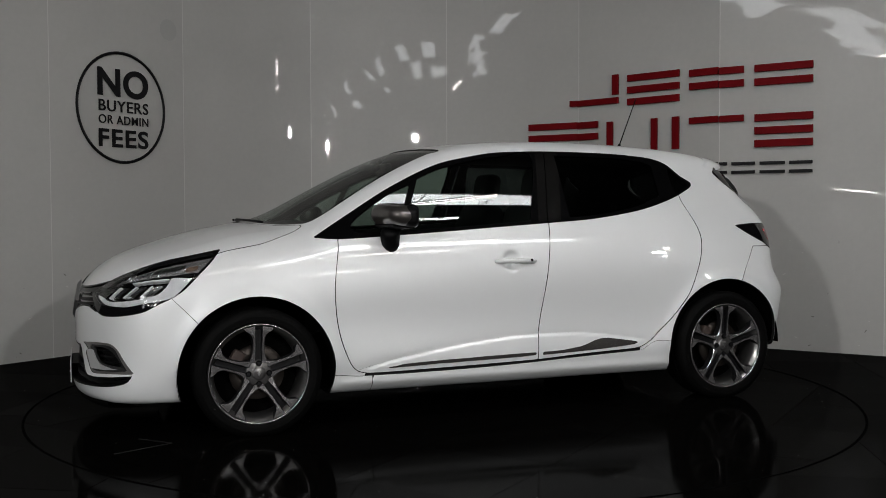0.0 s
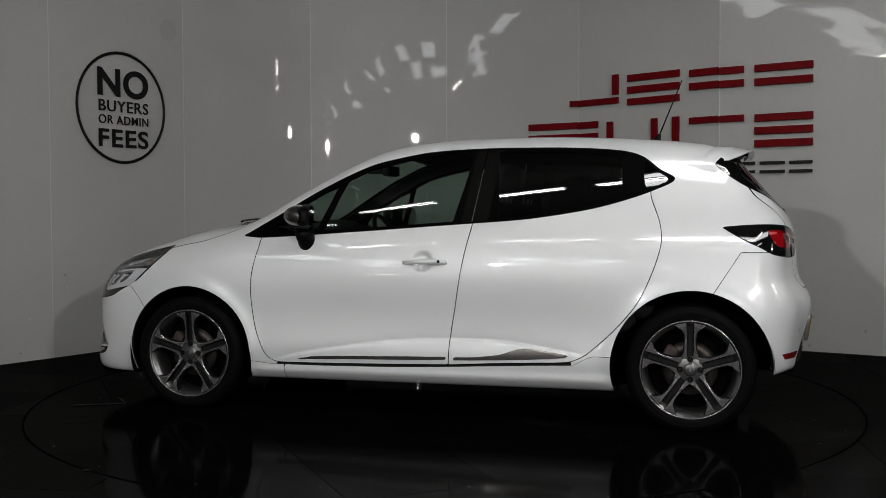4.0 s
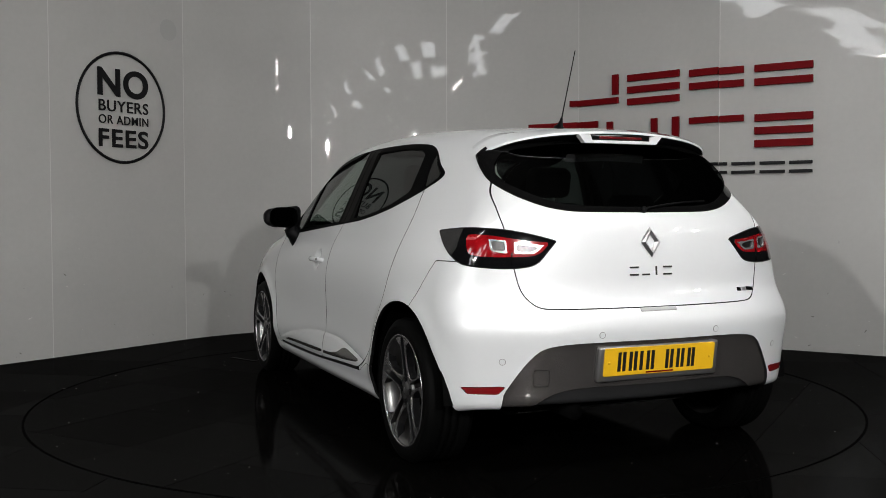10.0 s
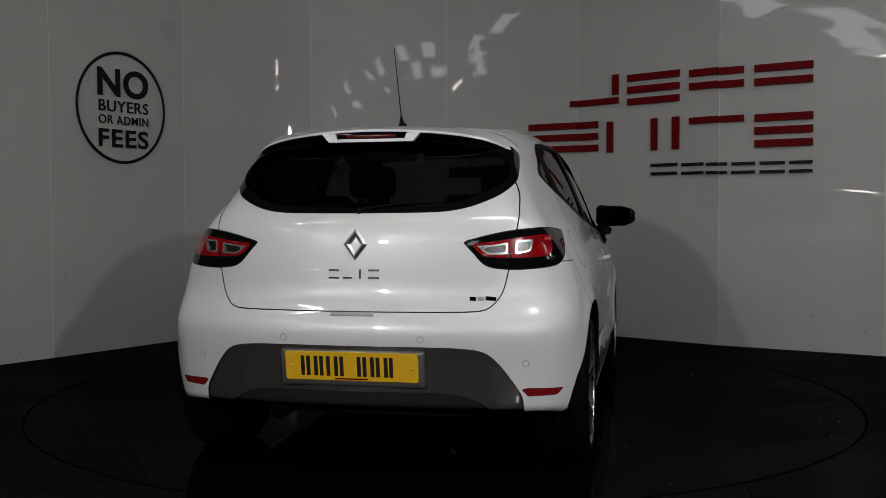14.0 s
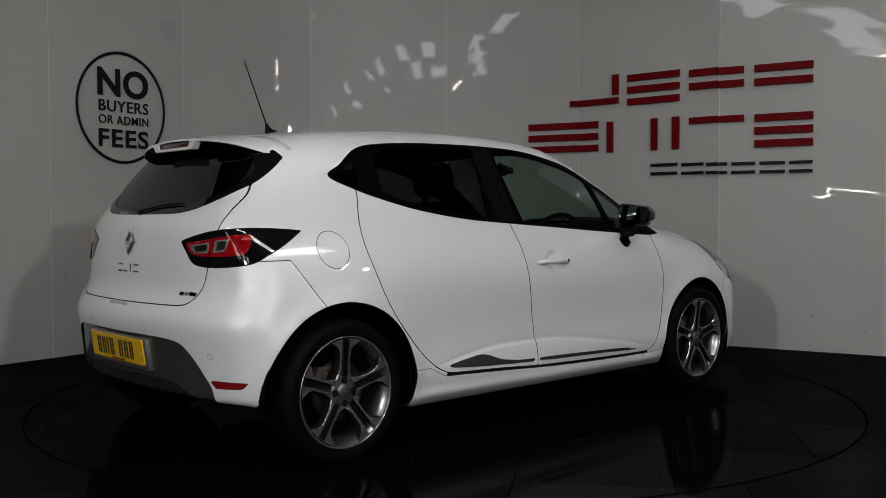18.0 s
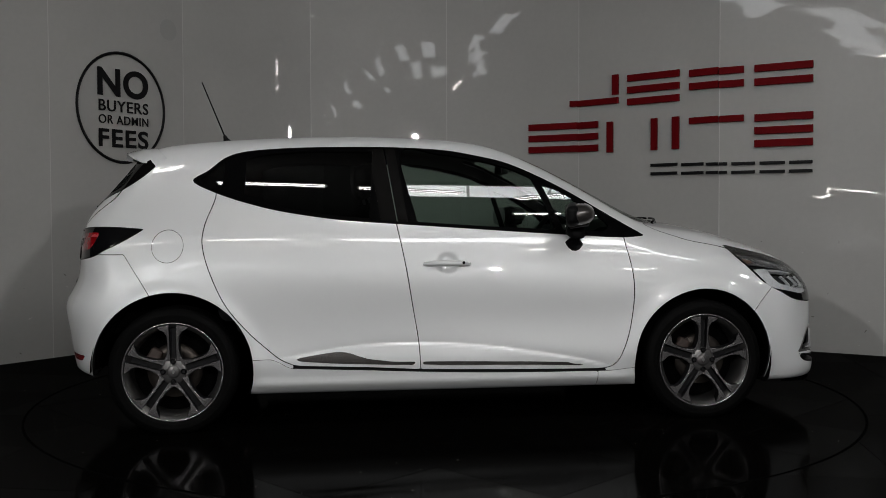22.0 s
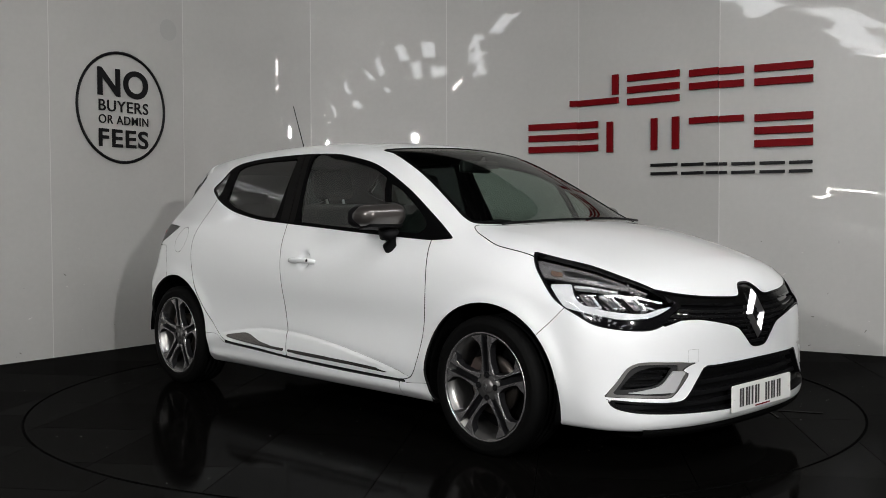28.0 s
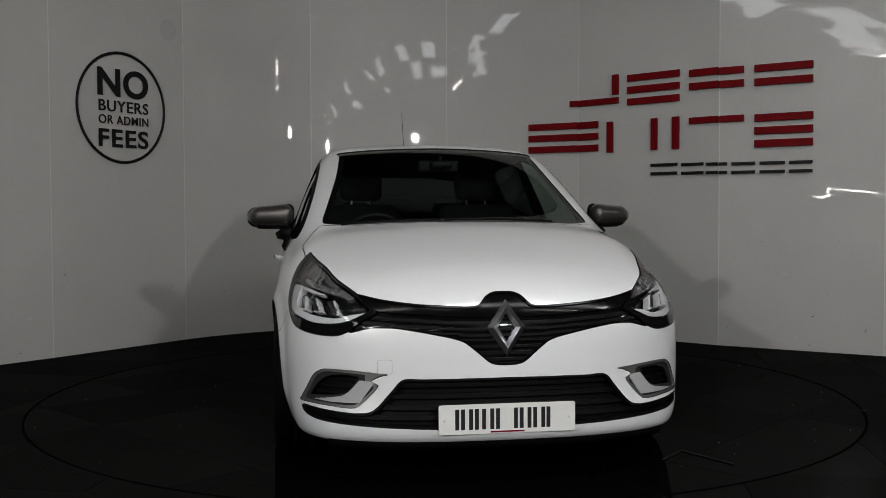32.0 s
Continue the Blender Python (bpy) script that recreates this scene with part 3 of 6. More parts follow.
# half widths: rows of stations along x, columns of heights
ZK = [0.15, 0.22, 0.30, 0.40, 0.52, 0.64, 0.74, 0.82, 0.89, 0.96, 1.06, 1.22, 1.40]
XK = [-2.0, -1.65, -1.29, -0.85, -0.25, 0.35, 0.9, 1.29, 1.62, 2.0]
WID = [[0.745, 0.76, 0.77, 0.785, 0.79, 0.785, 0.766, 0.742, 0.708, 0.660, 0.585, 0.515, 0.47],
       [0.79, 0.805, 0.815, 0.83, 0.838, 0.832, 0.812, 0.788, 0.757, 0.712, 0.638, 0.552, 0.505],
       [0.81, 0.840, 0.856, 0.866, 0.868, 0.862, 0.850, 0.832, 0.806, 0.766, 0.697, 0.608, 0.540],
       [0.80, 0.842, 0.864, 0.858, 0.856, 0.862, 0.860, 0.846, 0.822, 0.786, 0.734, 0.658, 0.572],
       [0.80, 0.842, 0.866, 0.856, 0.850, 0.860, 0.860, 0.846, 0.822, 0.786, 0.742, 0.678, 0.596],
       [0.80, 0.842, 0.866, 0.858, 0.852, 0.862, 0.860, 0.842, 0.814, 0.778, 0.736, 0.674, 0.596],
       [0.80, 0.840, 0.864, 0.864, 0.860, 0.864, 0.854, 0.832, 0.800, 0.762, 0.716, 0.650, 0.575],
       [0.80, 0.836, 0.856, 0.864, 0.866, 0.862, 0.846, 0.820, 0.784, 0.742, 0.690, 0.62, 0.55],
       [0.775, 0.805, 0.820, 0.828, 0.828, 0.817, 0.795, 0.767, 0.735, 0.69, 0.64, 0.57, 0.50],
       [0.72, 0.75, 0.765, 0.770, 0.765, 0.752, 0.730, 0.702, 0.675, 0.635, 0.585, 0.515, 0.45]]
WID_Z = spline(ZK, np.array(WID).T)
EYE_X = spline(XK, np.eye(len(XK)))


def side_grid(x, z):
    return EYE_X(x) @ WID_Z(z).T


def side(x, z):
    w = np.einsum("ij,ij->i", EYE_X(x), WID_Z(z))
    return w + flare(x, z)


def flare(x, z):
    w = 0
    for cx, cz, r in ARCHES:
        rho = np.hypot(x - cx, z - cz)
        w = w + 0.013 * np.exp(-((rho - r) / 0.045) ** 2) * step(0.22, 0.34, z)
    # the ridge low on the doors
    crest = CREST(np.clip(x, -0.9, 0.95))
    w = w - 0.007 * np.exp(-np.maximum(z - crest, 0) / 0.03) * (1 - step(0.0, 0.02, crest - z)) * step(-0.84, -0.70, x) * (1 - step(0.70, 0.86, x))
    # the bowl behind the door handle
    w = w - 0.026 * np.exp(-(((x - 0.005) / 0.045) ** 2 + ((z - 0.790) / 0.043) ** 2) ** 2.2)
    return w + 0.016 * np.exp(-((z - 0.215) / 0.03) ** 2) * step(-1.0, -0.86, x) * (1 - step(0.86, 1.0, x))


CREST = spline([-0.807, -0.69, -0.536, -0.384, -0.232, -0.023, 0.153, 0.326, 0.497, 0.664, 0.823], [0.348, 0.366, 0.390, 0.407, 0.411, 0.407, 0.394, 0.373, 0.347, 0.318, 0.280])
ARCHES = ((1.297, 0.288, 0.362), (-1.297, 0.290, 0.374))
NOSE = spline([0.05, 0.15, 0.20, 0.30, 0.40, 0.50, 0.60, 0.68, 0.74, 0.82], [2.03, 2.08, 2.105, 2.10, 2.093, 2.092, 2.085, 2.062, 2.03, 1.97])
TAIL = spline([0.10, 0.25, 0.36, 0.46, 0.54, 0.60, 0.645, 0.70, 0.80, 0.91, 0.98, 1.04, 1.12, 1.32, 1.45],
              [-1.78, -1.855, -1.878, -1.892, -1.906, -1.905, -1.885, -1.855, -1.838, -1.826, -1.808, -1.772, -1.700, -1.545, -1.45])


def front_x(y, z):
    return NOSE(z) - 0.12 * y ** 2 - 0.46 * y ** 4


def rear_x(y, z):
    return TAIL(z) + 0.13 * y ** 2 + 0.22 * y ** 4


def top_z(x, y):
    b = BOW * step(-0.1, 0.5, x)
    xs = x + b * y * y
    slope = (TOP(xs + 0.01) - TOP(xs - 0.01)) / 0.02
    return TOP(xs) - (0.10 - 0.02 * step(1.1, 1.4, x)) * y * y, np.sqrt(1 + slope * slope)


def smax(a, b, r):
    return np.maximum(a, b) + np.maximum(r - np.abs(a - b), 0) ** 2 / (4 * r)


def combine(x, y, z, tz, tn, wid, fx, rx):
    a = (z - tz) / tn
    b = (np.abs(y) - wid) * 0.96
    r = 0.10 + 0.05 * step(0.9, 1.3, x)
    f = smax(a, b, r)
    f = smax(f, (rx - x) * (0.97 - 0.22 * step(0.95, 1.1, z)), 0.09)
    f = smax(f, (x - fx) * 0.97, 0.10)
    lo = 0.165 + 0.10 * step(-1.2, -1.6, x) * 0 + 0.11 * (1 - step(-1.75, -1.35, x))
    return smax(f, lo - z, 0.03)


def body_at(p):
    x, y, z = p[:, 0], p[:, 1], p[:, 2]
    tz, tn = top_z(x, y)
    return combine(x, y, z, tz, tn, side(x, z), front_x(y, z), rear_x(y, z))


def body_normal(p, e=0.003):
    g = np.stack([body_at(p + d) - body_at(p - d) for d in np.eye(3) * e], 1)
    return g / np.maximum(np.linalg.norm(g, axis=1, keepdims=True), 1e-9)


def on_body(p):
    for _ in range(4):
        e = 0.003
        g = np.stack([body_at(p + d) - body_at(p - d) for d in np.eye(3) * e], 1) / (2 * e)
        p = p - g * (body_at(p) / np.maximum((g * g).sum(1), 0.05))[:, None]
    return p


def surface_net(cell):
    gx, gz = np.arange(-2.03, 2.25, cell), np.arange(0.10, 1.53, cell)
    ny = int(0.98 / cell) + 1
    gy = (np.arange(2 * ny) - ny + 0.5) * cell
    hy = gy[ny:]
    X, Y, Z = gx[:, None, None], hy[None, :, None], gz[None, None, :]
    tz, tn = top_z(gx[:, None], hy[None, :])
    wid = side_grid(gx, gz) + flare(gx[:, None], gz[None, :])
    v = combine(X, Y, Z, tz[:, :, None], tn[:, :, None], wid[:, None, :], front_x(hy[:, None], gz[None, :])[None], rear_x(hy[:, None], gz[None, :])[None])
    v = np.concatenate([v[:, ::-1], v], 1)
    inside = v < 0
    n = inside[:-1, :-1, :-1].astype(np.int8)
    total = sum(inside[a:a + v.shape[0] - 1, b:b + v.shape[1] - 1, c:c + v.shape[2] - 1].astype(np.int8) for a in (0, 1) for b in (0, 1) for c in (0, 1))
    mixed = (total > 0) & (total < 8)
    index = -np.ones(mixed.shape, int)
    cells = np.argwhere(mixed)
    index[mixed] = np.arange(len(cells))
    pts = np.stack([gx[cells[:, 0]], gy[cells[:, 1]], gz[cells[:, 2]]], 1) + cell / 2
    pts = on_body(pts)
    quads = []
    for ax in range(3):
        a = [slice(None)] * 3
        b = [slice(None)] * 3
        a[ax], b[ax] = slice(0, -1), slice(1, None)
        cross = inside[tuple(a)] != inside[tuple(b)]
        at = np.argwhere(cross)
        o = [k for k in range(3) if k != ax]
        ok = (at[:, o[0]] > 0) & (at[:, o[1]] > 0) & (at[:, o[0]] < mixed.shape[o[0]]) & (at[:, o[1]] < mixed.shape[o[1]])
        at = at[ok]
        ring = []
        for d0, d1 in ((-1, -1), (0, -1), (0, 0), (-1, 0)):
            q = at.copy()
            q[:, o[0]] += d0
            q[:, o[1]] += d1
            ring.append(index[q[:, 0], q[:, 1], q[:, 2]])
        ring = np.stack(ring, 1)
        flip = inside[tuple(at.T)] ^ (ax == 1)
        ring[~flip] = ring[~flip][:, ::-1]
        quads.append(ring)
    quads = np.concatenate(quads)
    tris = np.concatenate([quads[:, [0, 1, 2]], quads[:, [0, 2, 3]]])
    return pts, tris


def cut(mesh, g, sign):
    """The part of a triangle mesh where sign * g < 0."""
    v, t = mesh
    g = g * sign
    ins = g < 0
    k = ins[t].sum(1)
    keep = [t[k == 3]]
    mixed = t[(k == 1) | (k == 2)]
    if len(mixed) == 0:
        return shrink(v, keep[0])
    e = np.sort(np.concatenate([mixed[:, [0, 1]], mixed[:, [1, 2]], mixed[:, [2, 0]]]), 1)
    e = np.unique(e[ins[e[:, 0]] != ins[e[:, 1]]], axis=0)
    w = (g[e[:, 0]] / (g[e[:, 0]] - g[e[:, 1]]))[:, None]
    nv = v[e[:, 0]] * (1 - w) + v[e[:, 1]] * w
    code = e[:, 0] * len(v) + e[:, 1]

    def mid(a, b):
        lo, hi = np.minimum(a, b), np.maximum(a, b)
        return len(v) + np.searchsorted(code, lo * len(v) + hi)
    one, two = mixed[ins[mixed].sum(1) == 1], mixed[ins[mixed].sum(1) == 2]
    for r in range(3):
        q = np.roll(one, -r, 1)
        q = q[ins[q[:, 0]]]
        keep.append(np.stack([q[:, 0], mid(q[:, 0], q[:, 1]), mid(q[:, 0], q[:, 2])], 1))
        q = np.roll(two, -r, 1)
        q = q[~ins[q[:, 0]]]
        a, b = mid(q[:, 0], q[:, 1]), mid(q[:, 0], q[:, 2])
        keep.append(np.stack([a, q[:, 1], q[:, 2]], 1))
        keep.append(np.stack([a, q[:, 2], b], 1))
    return shrink(np.concatenate([v, nv]), np.concatenate(keep))


def shrink(v, t):
    used = np.unique(t)
    back = np.zeros(len(v), int)
    back[used] = np.arange(len(used))
    return v[used], back[t]


def islands(mesh):
    """The separate pieces of a triangle mesh, without crumbs."""
    v, t = mesh
    tag = np.arange(len(v))
    while len(t):
        low = tag[t].min(1)
        old = tag.copy()
        for k in range(3):
            np.minimum.at(tag, t[:, k], low)
        tag = tag[tag]
        if (tag == old).all():
            break
    out = []
    for k in np.unique(tag[t[:, 0]]) if len(t) else ():
        own = t[tag[t[:, 0]] == k]
        if len(own) > 6:
            out.append(shrink(v, own))
    return out


def to_mesh(name, mesh, push=0.0, rim=0.012, n=None):
    """A mesh on the body, moved out by push, with its edges folded inwards by rim."""
    v, t = mesh
    n = body_normal(v) if n is None else n
    out = v + n * push
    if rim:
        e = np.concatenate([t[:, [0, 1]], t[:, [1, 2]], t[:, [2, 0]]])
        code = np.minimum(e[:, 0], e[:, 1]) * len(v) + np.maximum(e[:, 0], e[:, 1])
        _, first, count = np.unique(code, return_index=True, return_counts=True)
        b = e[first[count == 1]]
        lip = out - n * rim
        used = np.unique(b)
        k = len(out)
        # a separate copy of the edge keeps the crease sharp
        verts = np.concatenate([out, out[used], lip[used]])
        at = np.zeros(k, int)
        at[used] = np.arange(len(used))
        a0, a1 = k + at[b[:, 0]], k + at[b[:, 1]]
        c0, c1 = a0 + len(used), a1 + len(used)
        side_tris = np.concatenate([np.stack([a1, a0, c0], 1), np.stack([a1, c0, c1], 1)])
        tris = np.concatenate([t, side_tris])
    else:
        verts, tris = out, t
    me = bpy.data.meshes.new(name)
    me.from_pydata(verts.tolist(), [], tris.tolist())
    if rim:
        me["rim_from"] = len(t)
    me.update()
    me.polygons.foreach_set("use_smooth", [True] * len(me.polygons))
    if not rim:
        me.normals_split_custom_set_from_vertices(n.tolist())
    elif rim:
        nn = np.zeros((len(me.loops), 3))
        lv = np.empty(len(me.loops), int)
        me.loops.foreach_get("vertex_index", lv)
        small = lv < len(v)
        nn[small] = n[lv[small]]
        me.normals_split_custom_set(nn.tolist())
    return me


def curve(points, per=8, closed=True):
    """A smooth closed line through points; a third value of 1 keeps the corner sharp."""
    n = len(points)
    out = []
    for i in range(n if closed else n - 1):
        p0, p1, p2, p3 = (np.array(points[(i + k) % n if closed else min(max(i + k, 0), n - 1)][:2], float) for k in (-1, 0, 1, 2))
        s1, s2 = len(points[i]) > 2, len(points[(i + 1) % n]) > 2
        m1 = (p2 - p0) / 2 if not s1 else p2 - p1
        m2 = (p3 - p1) / 2 if not s2 else p2 - p1
        d = np.linalg.norm(p2 - p1)
        m1 *= min(1, d / max(np.linalg.norm(m1), 1e-9))
        m2 *= min(1, d / max(np.linalg.norm(m2), 1e-9))
        for k in range(per):
            t = k / per
            out.append((2 * t ** 3 - 3 * t ** 2 + 1) * p1 + (t ** 3 - 2 * t ** 2 + t) * m1 + (-2 * t ** 3 + 3 * t ** 2) * p2 + (t ** 3 - t ** 2) * m2)
    return np.array(out)


def inside_of(outline, u, v):
    """Signed distance to a closed outline, negative inside."""
    res = np.full(len(u), 1.0)
    lo, hi = outline.min(0) - 0.06, outline.max(0) + 0.06
    near = np.where((u > lo[0]) & (u < hi[0]) & (v > lo[1]) & (v < hi[1]))[0]
    p = np.stack([u[near], v[near]], 1)
    d = np.full(len(p), 9.0)
    odd = np.zeros(len(p), bool)
    for a, b in zip(outline, np.roll(outline, -1, 0)):
        e = b - a
        w = np.clip(((p - a) @ e) / max(e @ e, 1e-12), 0, 1)
        d = np.minimum(d, np.hypot(*(p - a - w[:, None] * e).T))
        cond = (a[1] > p[:, 1]) != (b[1] > p[:, 1])
        if abs(e[1]) > 1e-12:
            odd ^= cond & (p[:, 0] < a[0] + e[0] * (p[:, 1] - a[1]) / e[1])
    res[near] = np.where(odd, -d, d)
    return res


def wrap_front(v):
    return np.arctan2(np.abs(v[:, 1]), v[:, 0] - 1.0) * 0.9


def wrap_rear(v):
    return np.arctan2(np.abs(v[:, 1]), -v[:, 0] - 1.1) * 0.8


def wf(deg):
    return radians(deg) * 0.9


def wr(deg):
    return radians(deg) * 0.8


# outlines on the side, as x and height
SILL = spline([-0.72, -0.38, -0.08, 0.355, 0.774], [0.307, 0.293, 0.278, 0.262, 0.259])
DLO = curve([(-1.222, 1.192), (-1.15, 1.243), (-1.06, 1.312), (-0.95, 1.342), (-0.70, 1.360), (-0.297, 1.364), (-0.015, 1.352), (0.155, 1.326), (0.352, 1.278), (0.605, 1.160), (0.858, 1.010), (1.018, 0.914, 1),
             (0.887, 0.906), (0.438, 0.932), (0.043, 0.959), (-0.24, 0.978), (-0.524, 1.000), (-0.80, 1.042), (-0.981, 1.088), (-1.124, 1.138)], 6)
FRONT_PANE = curve([(-0.205, 1.338), (-0.015, 1.330), (0.15, 1.304), (0.34, 1.258), (0.455, 1.208, 1), (0.560, 0.945, 1), (0.25, 0.962), (-0.135, 0.988, 1)], 6)
FRONT_QUARTER = curve([(0.50, 1.178, 1), (0.60, 1.135), (0.78, 1.02), (0.83, 0.965), (0.80, 0.935, 1), (0.595, 0.945, 1)], 5)
REAR_PANE = curve([(-0.345, 1.340, 1), (-0.70, 1.337), (-0.90, 1.318), (-0.965, 1.295, 1), (-0.97, 1.125, 1), (-0.80, 1.066), (-0.55, 1.022), (-0.37, 1.006, 1)], 6)
QUARTER_PANE = curve([(-1.075, 1.285), (-1.13, 1.238), (-1.188, 1.196), (-1.15, 1.167), (-1.085, 1.146)], 5)
DOOR_FRONT = curve([(0.885, 0.93), (0.905, 0.86), (0.931, 0.70), (0.928, 0.56), (0.905, 0.43), (0.862, 0.318), (0.822, 0.275), (0.75, 0.262), (0.3, 0.268), (-0.131, 0.278, 1), (-0.140, 0.42), (-0.170, 0.60),
                    (-0.200, 0.78), (-0.238, 0.98), (-0.30, 1.34, 1), (0.3, 1.2)], 6)
DOOR_REAR = curve([(-0.131, 0.278, 1), (-0.140, 0.42), (-0.170, 0.60), (-0.200, 0.78), (-0.238, 0.98), (-0.30, 1.34, 1), (-0.8, 1.30), (-1.088, 1.20), (-1.110, 1.10), (-1.150, 0.985), (-1.160, 0.89),
                   (-1.125, 0.76), (-1.05, 0.60), (-0.94, 0.465), (-0.86, 0.39), (-0.810, 0.348), (-0.769, 0.325), (-0.721, 0.309), (-0.60, 0.302), (-0.38, 0.293)], 6)
TRIM_FRONT = curve([(0.684, 0.282, 1), (0.609, 0.297), (0.356, 0.307), (0.068, 0.314), (-0.120, 0.317, 1), (-0.120, 0.301, 1), (0.068, 0.296), (0.356, 0.290), (0.64, 0.282)], 6)
TRIM_REAR = curve([(-0.156, 0.317, 1), (-0.258, 0.320), (-0.379, 0.334), (-0.425, 0.347), (-0.472, 0.363), (-0.524, 0.370), (-0.610, 0.360), (-0.731, 0.341, 1), (-0.704, 0.329), (-0.532, 0.316), (-0.379, 0.309), (-0.156, 0.300, 1)], 6)
FUEL = np.array([(-1.320 + 0.074 * math.cos(a), 0.878 + 0.077 * math.sin(a)) for a in np.linspace(0, 2 * math.pi, 40, endpoint=False)])
# the lamps, as the way round the corner and height
HEADLAMP = curve([(wf(58), 0.864, 1), (wf(49.5), 0.834), (wf(42.8), 0.808), (wf(37.1), 0.77), (wf(31.5), 0.727), (wf(26.1), 0.668), (wf(25.2), 0.652, 1), (wf(28.1), 0.622), (wf(30.3), 0.587), (wf(33.3), 0.566), (wf(38.9), 0.569), (wf(44.2), 0.588), (wf(47.4), 0.622), (wf(50.2), 0.652), (wf(52.5), 0.687), (wf(55.3), 0.758), (wf(57.2), 0.812)], 6)
LAMP_CLEAR = curve([(wf(57.6), 0.860, 1), (wf(49.5), 0.8315), (wf(42.8), 0.8055), (wf(37.1), 0.7675), (wf(31.5), 0.7245), (wf(26.6), 0.664, 1), (wf(29.2), 0.636), (wf(33.1), 0.608), (wf(38.8), 0.605), (wf(44.1), 0.622), (wf(48), 0.636), (wf(50.2), 0.65), (wf(52.0), 0.687), (wf(54.7), 0.758), (wf(56.6), 0.812)], 6)
TAILLAMP = curve([(wr(65.6), 0.958, 1), (wr(57.5), 0.967), (wr(50.9), 0.969), (wr(43.5), 0.961), (wr(37.5), 0.944), (wr(30.6), 0.917, 1), (wr(32.8), 0.878), (wr(35.9), 0.828), (wr(41), 0.814), (wr(46.4), 0.816), (wr(52.8), 0.83), (wr(56.7), 0.863), (wr(61), 0.905)], 6)
TAIL_RED = curve([(wr(52.6), 0.915), (wr(52.4), 0.941), (wr(48), 0.941), (wr(43.1), 0.931), (wr(37.8), 0.918), (wr(32.2), 0.911, 1), (wr(35.6), 0.864), (wr(42.8), 0.857), (wr(48.3), 0.860), (wr(51.4), 0.872)], 6)
TAIL_WHITE = curve([(wr(47.1), 0.926, 1), (wr(43), 0.922, 1), (wr(42.5), 0.869, 1), (wr(46.2), 0.879, 1)], 4)
TAIL_WHITE_INNER = curve([(wr(41.2), 0.914, 1), (wr(37.6), 0.906), (wr(33.6), 0.901, 1), (wr(36.4), 0.868, 1), (wr(41.0), 0.870, 1)], 4)
# outlines on the nose, as half width and height
GRILLE = curve([(-0.02, 0.728, 1), (0.035, 0.727), (0.07, 0.712), (0.11, 0.677), (0.25, 0.68), (0.36, 0.688), (0.46, 0.701), (0.55, 0.72, 1), (0.6, 0.66, 1), (0.61, 0.6, 1), (0.58, 0.578, 1), (0.53, 0.592), (0.48, 0.603), (0.39, 0.594), (0.27, 0.573), (0.17, 0.548), (0.12, 0.512), (0.065, 0.467), (0.03, 0.458), (-0.02, 0.457, 1)], 6)
LOWER_GRILLE = curve([(-0.02, 0.411, 1), (0.15, 0.41), (0.32, 0.409), (0.39, 0.408), (0.43, 0.366), (0.5, 0.292), (0.57, 0.281), (0.68, 0.288), (0.762, 0.298, 1), (0.745, 0.264), (0.69, 0.246), (0.56, 0.236), (0.28, 0.226), (-0.02, 0.222, 1)], 6)
FOG = curve([(0.44, 0.427, 1), (0.56, 0.437), (0.67, 0.44), (0.71, 0.42), (0.74, 0.362), (0.766, 0.308, 1), (0.68, 0.304), (0.57, 0.299), (0.53, 0.325), (0.475, 0.385, 1), (0.52, 0.408, 1), (0.5, 0.41)], 6)
FOG_HOLE = curve([(0.735, 0.335, 1), (0.69, 0.398), (0.63, 0.42), (0.548, 0.416, 1), (0.59, 0.362), (0.63, 0.345)], 5)
# outlines on the tail
REAR_PANE_BACK = curve([(-0.02, 1.026, 1), (wr(14), 1.027), (wr(25.3), 1.030), (wr(31), 1.040), (wr(35.4), 1.055), (wr(41.2), 1.084), (wr(46.3), 1.116), (wr(51.1), 1.148), (wr(53.7), 1.170), (wr(56.7), 1.202), (wr(59.4), 1.234), (wr(61.8), 1.267, 1), (wr(57), 1.305), (wr(50), 1.33), (wr(30), 1.345), (-0.02, 1.352, 1)], 6)
REAR_CLEAR = curve([(-0.02, 1.050, 1), (wr(20), 1.052), (wr(31), 1.066), (wr(40), 1.108), (wr(46), 1.145), (wr(50.5), 1.185), (wr(52), 1.22, 1), (wr(50), 1.275), (wr(30), 1.31), (-0.02, 1.315, 1)], 6)
TAILGATE = curve([(-0.02, 0.655, 1), (0.2, 0.656), (0.44, 0.658), (0.5, 0.665), (0.535, 0.69), (0.56, 0.73), (0.578, 0.8), (0.592, 0.88), (0.606, 0.96), (0.611, 1.005), (0.610, 1.036), (0.600, 1.10), (0.578, 1.15, 1), (0.40, 1.18, 1), (-0.02, 1.18, 1)], 6)
DIFFUSER = curve([(-0.02, 0.528, 1), (0.25, 0.528), (0.41, 0.524), (0.5, 0.508), (0.555, 0.46), (0.615, 0.372), (0.635, 0.33), (0.64, 0.2, 1), (-0.02, 0.2, 1)], 6)
DIFFUSER_LOW = curve([(-0.02, 0.350, 1), (0.33, 0.350), (0.43, 0.336), (0.50, 0.300), (0.545, 0.245), (0.555, 0.18, 1), (-0.02, 0.18, 1)], 4)
REFLECTOR = curve([(0.628, 0.37, 1), (0.78, 0.366, 1), (0.758, 0.341, 1), (0.655, 0.339, 1)], 3)
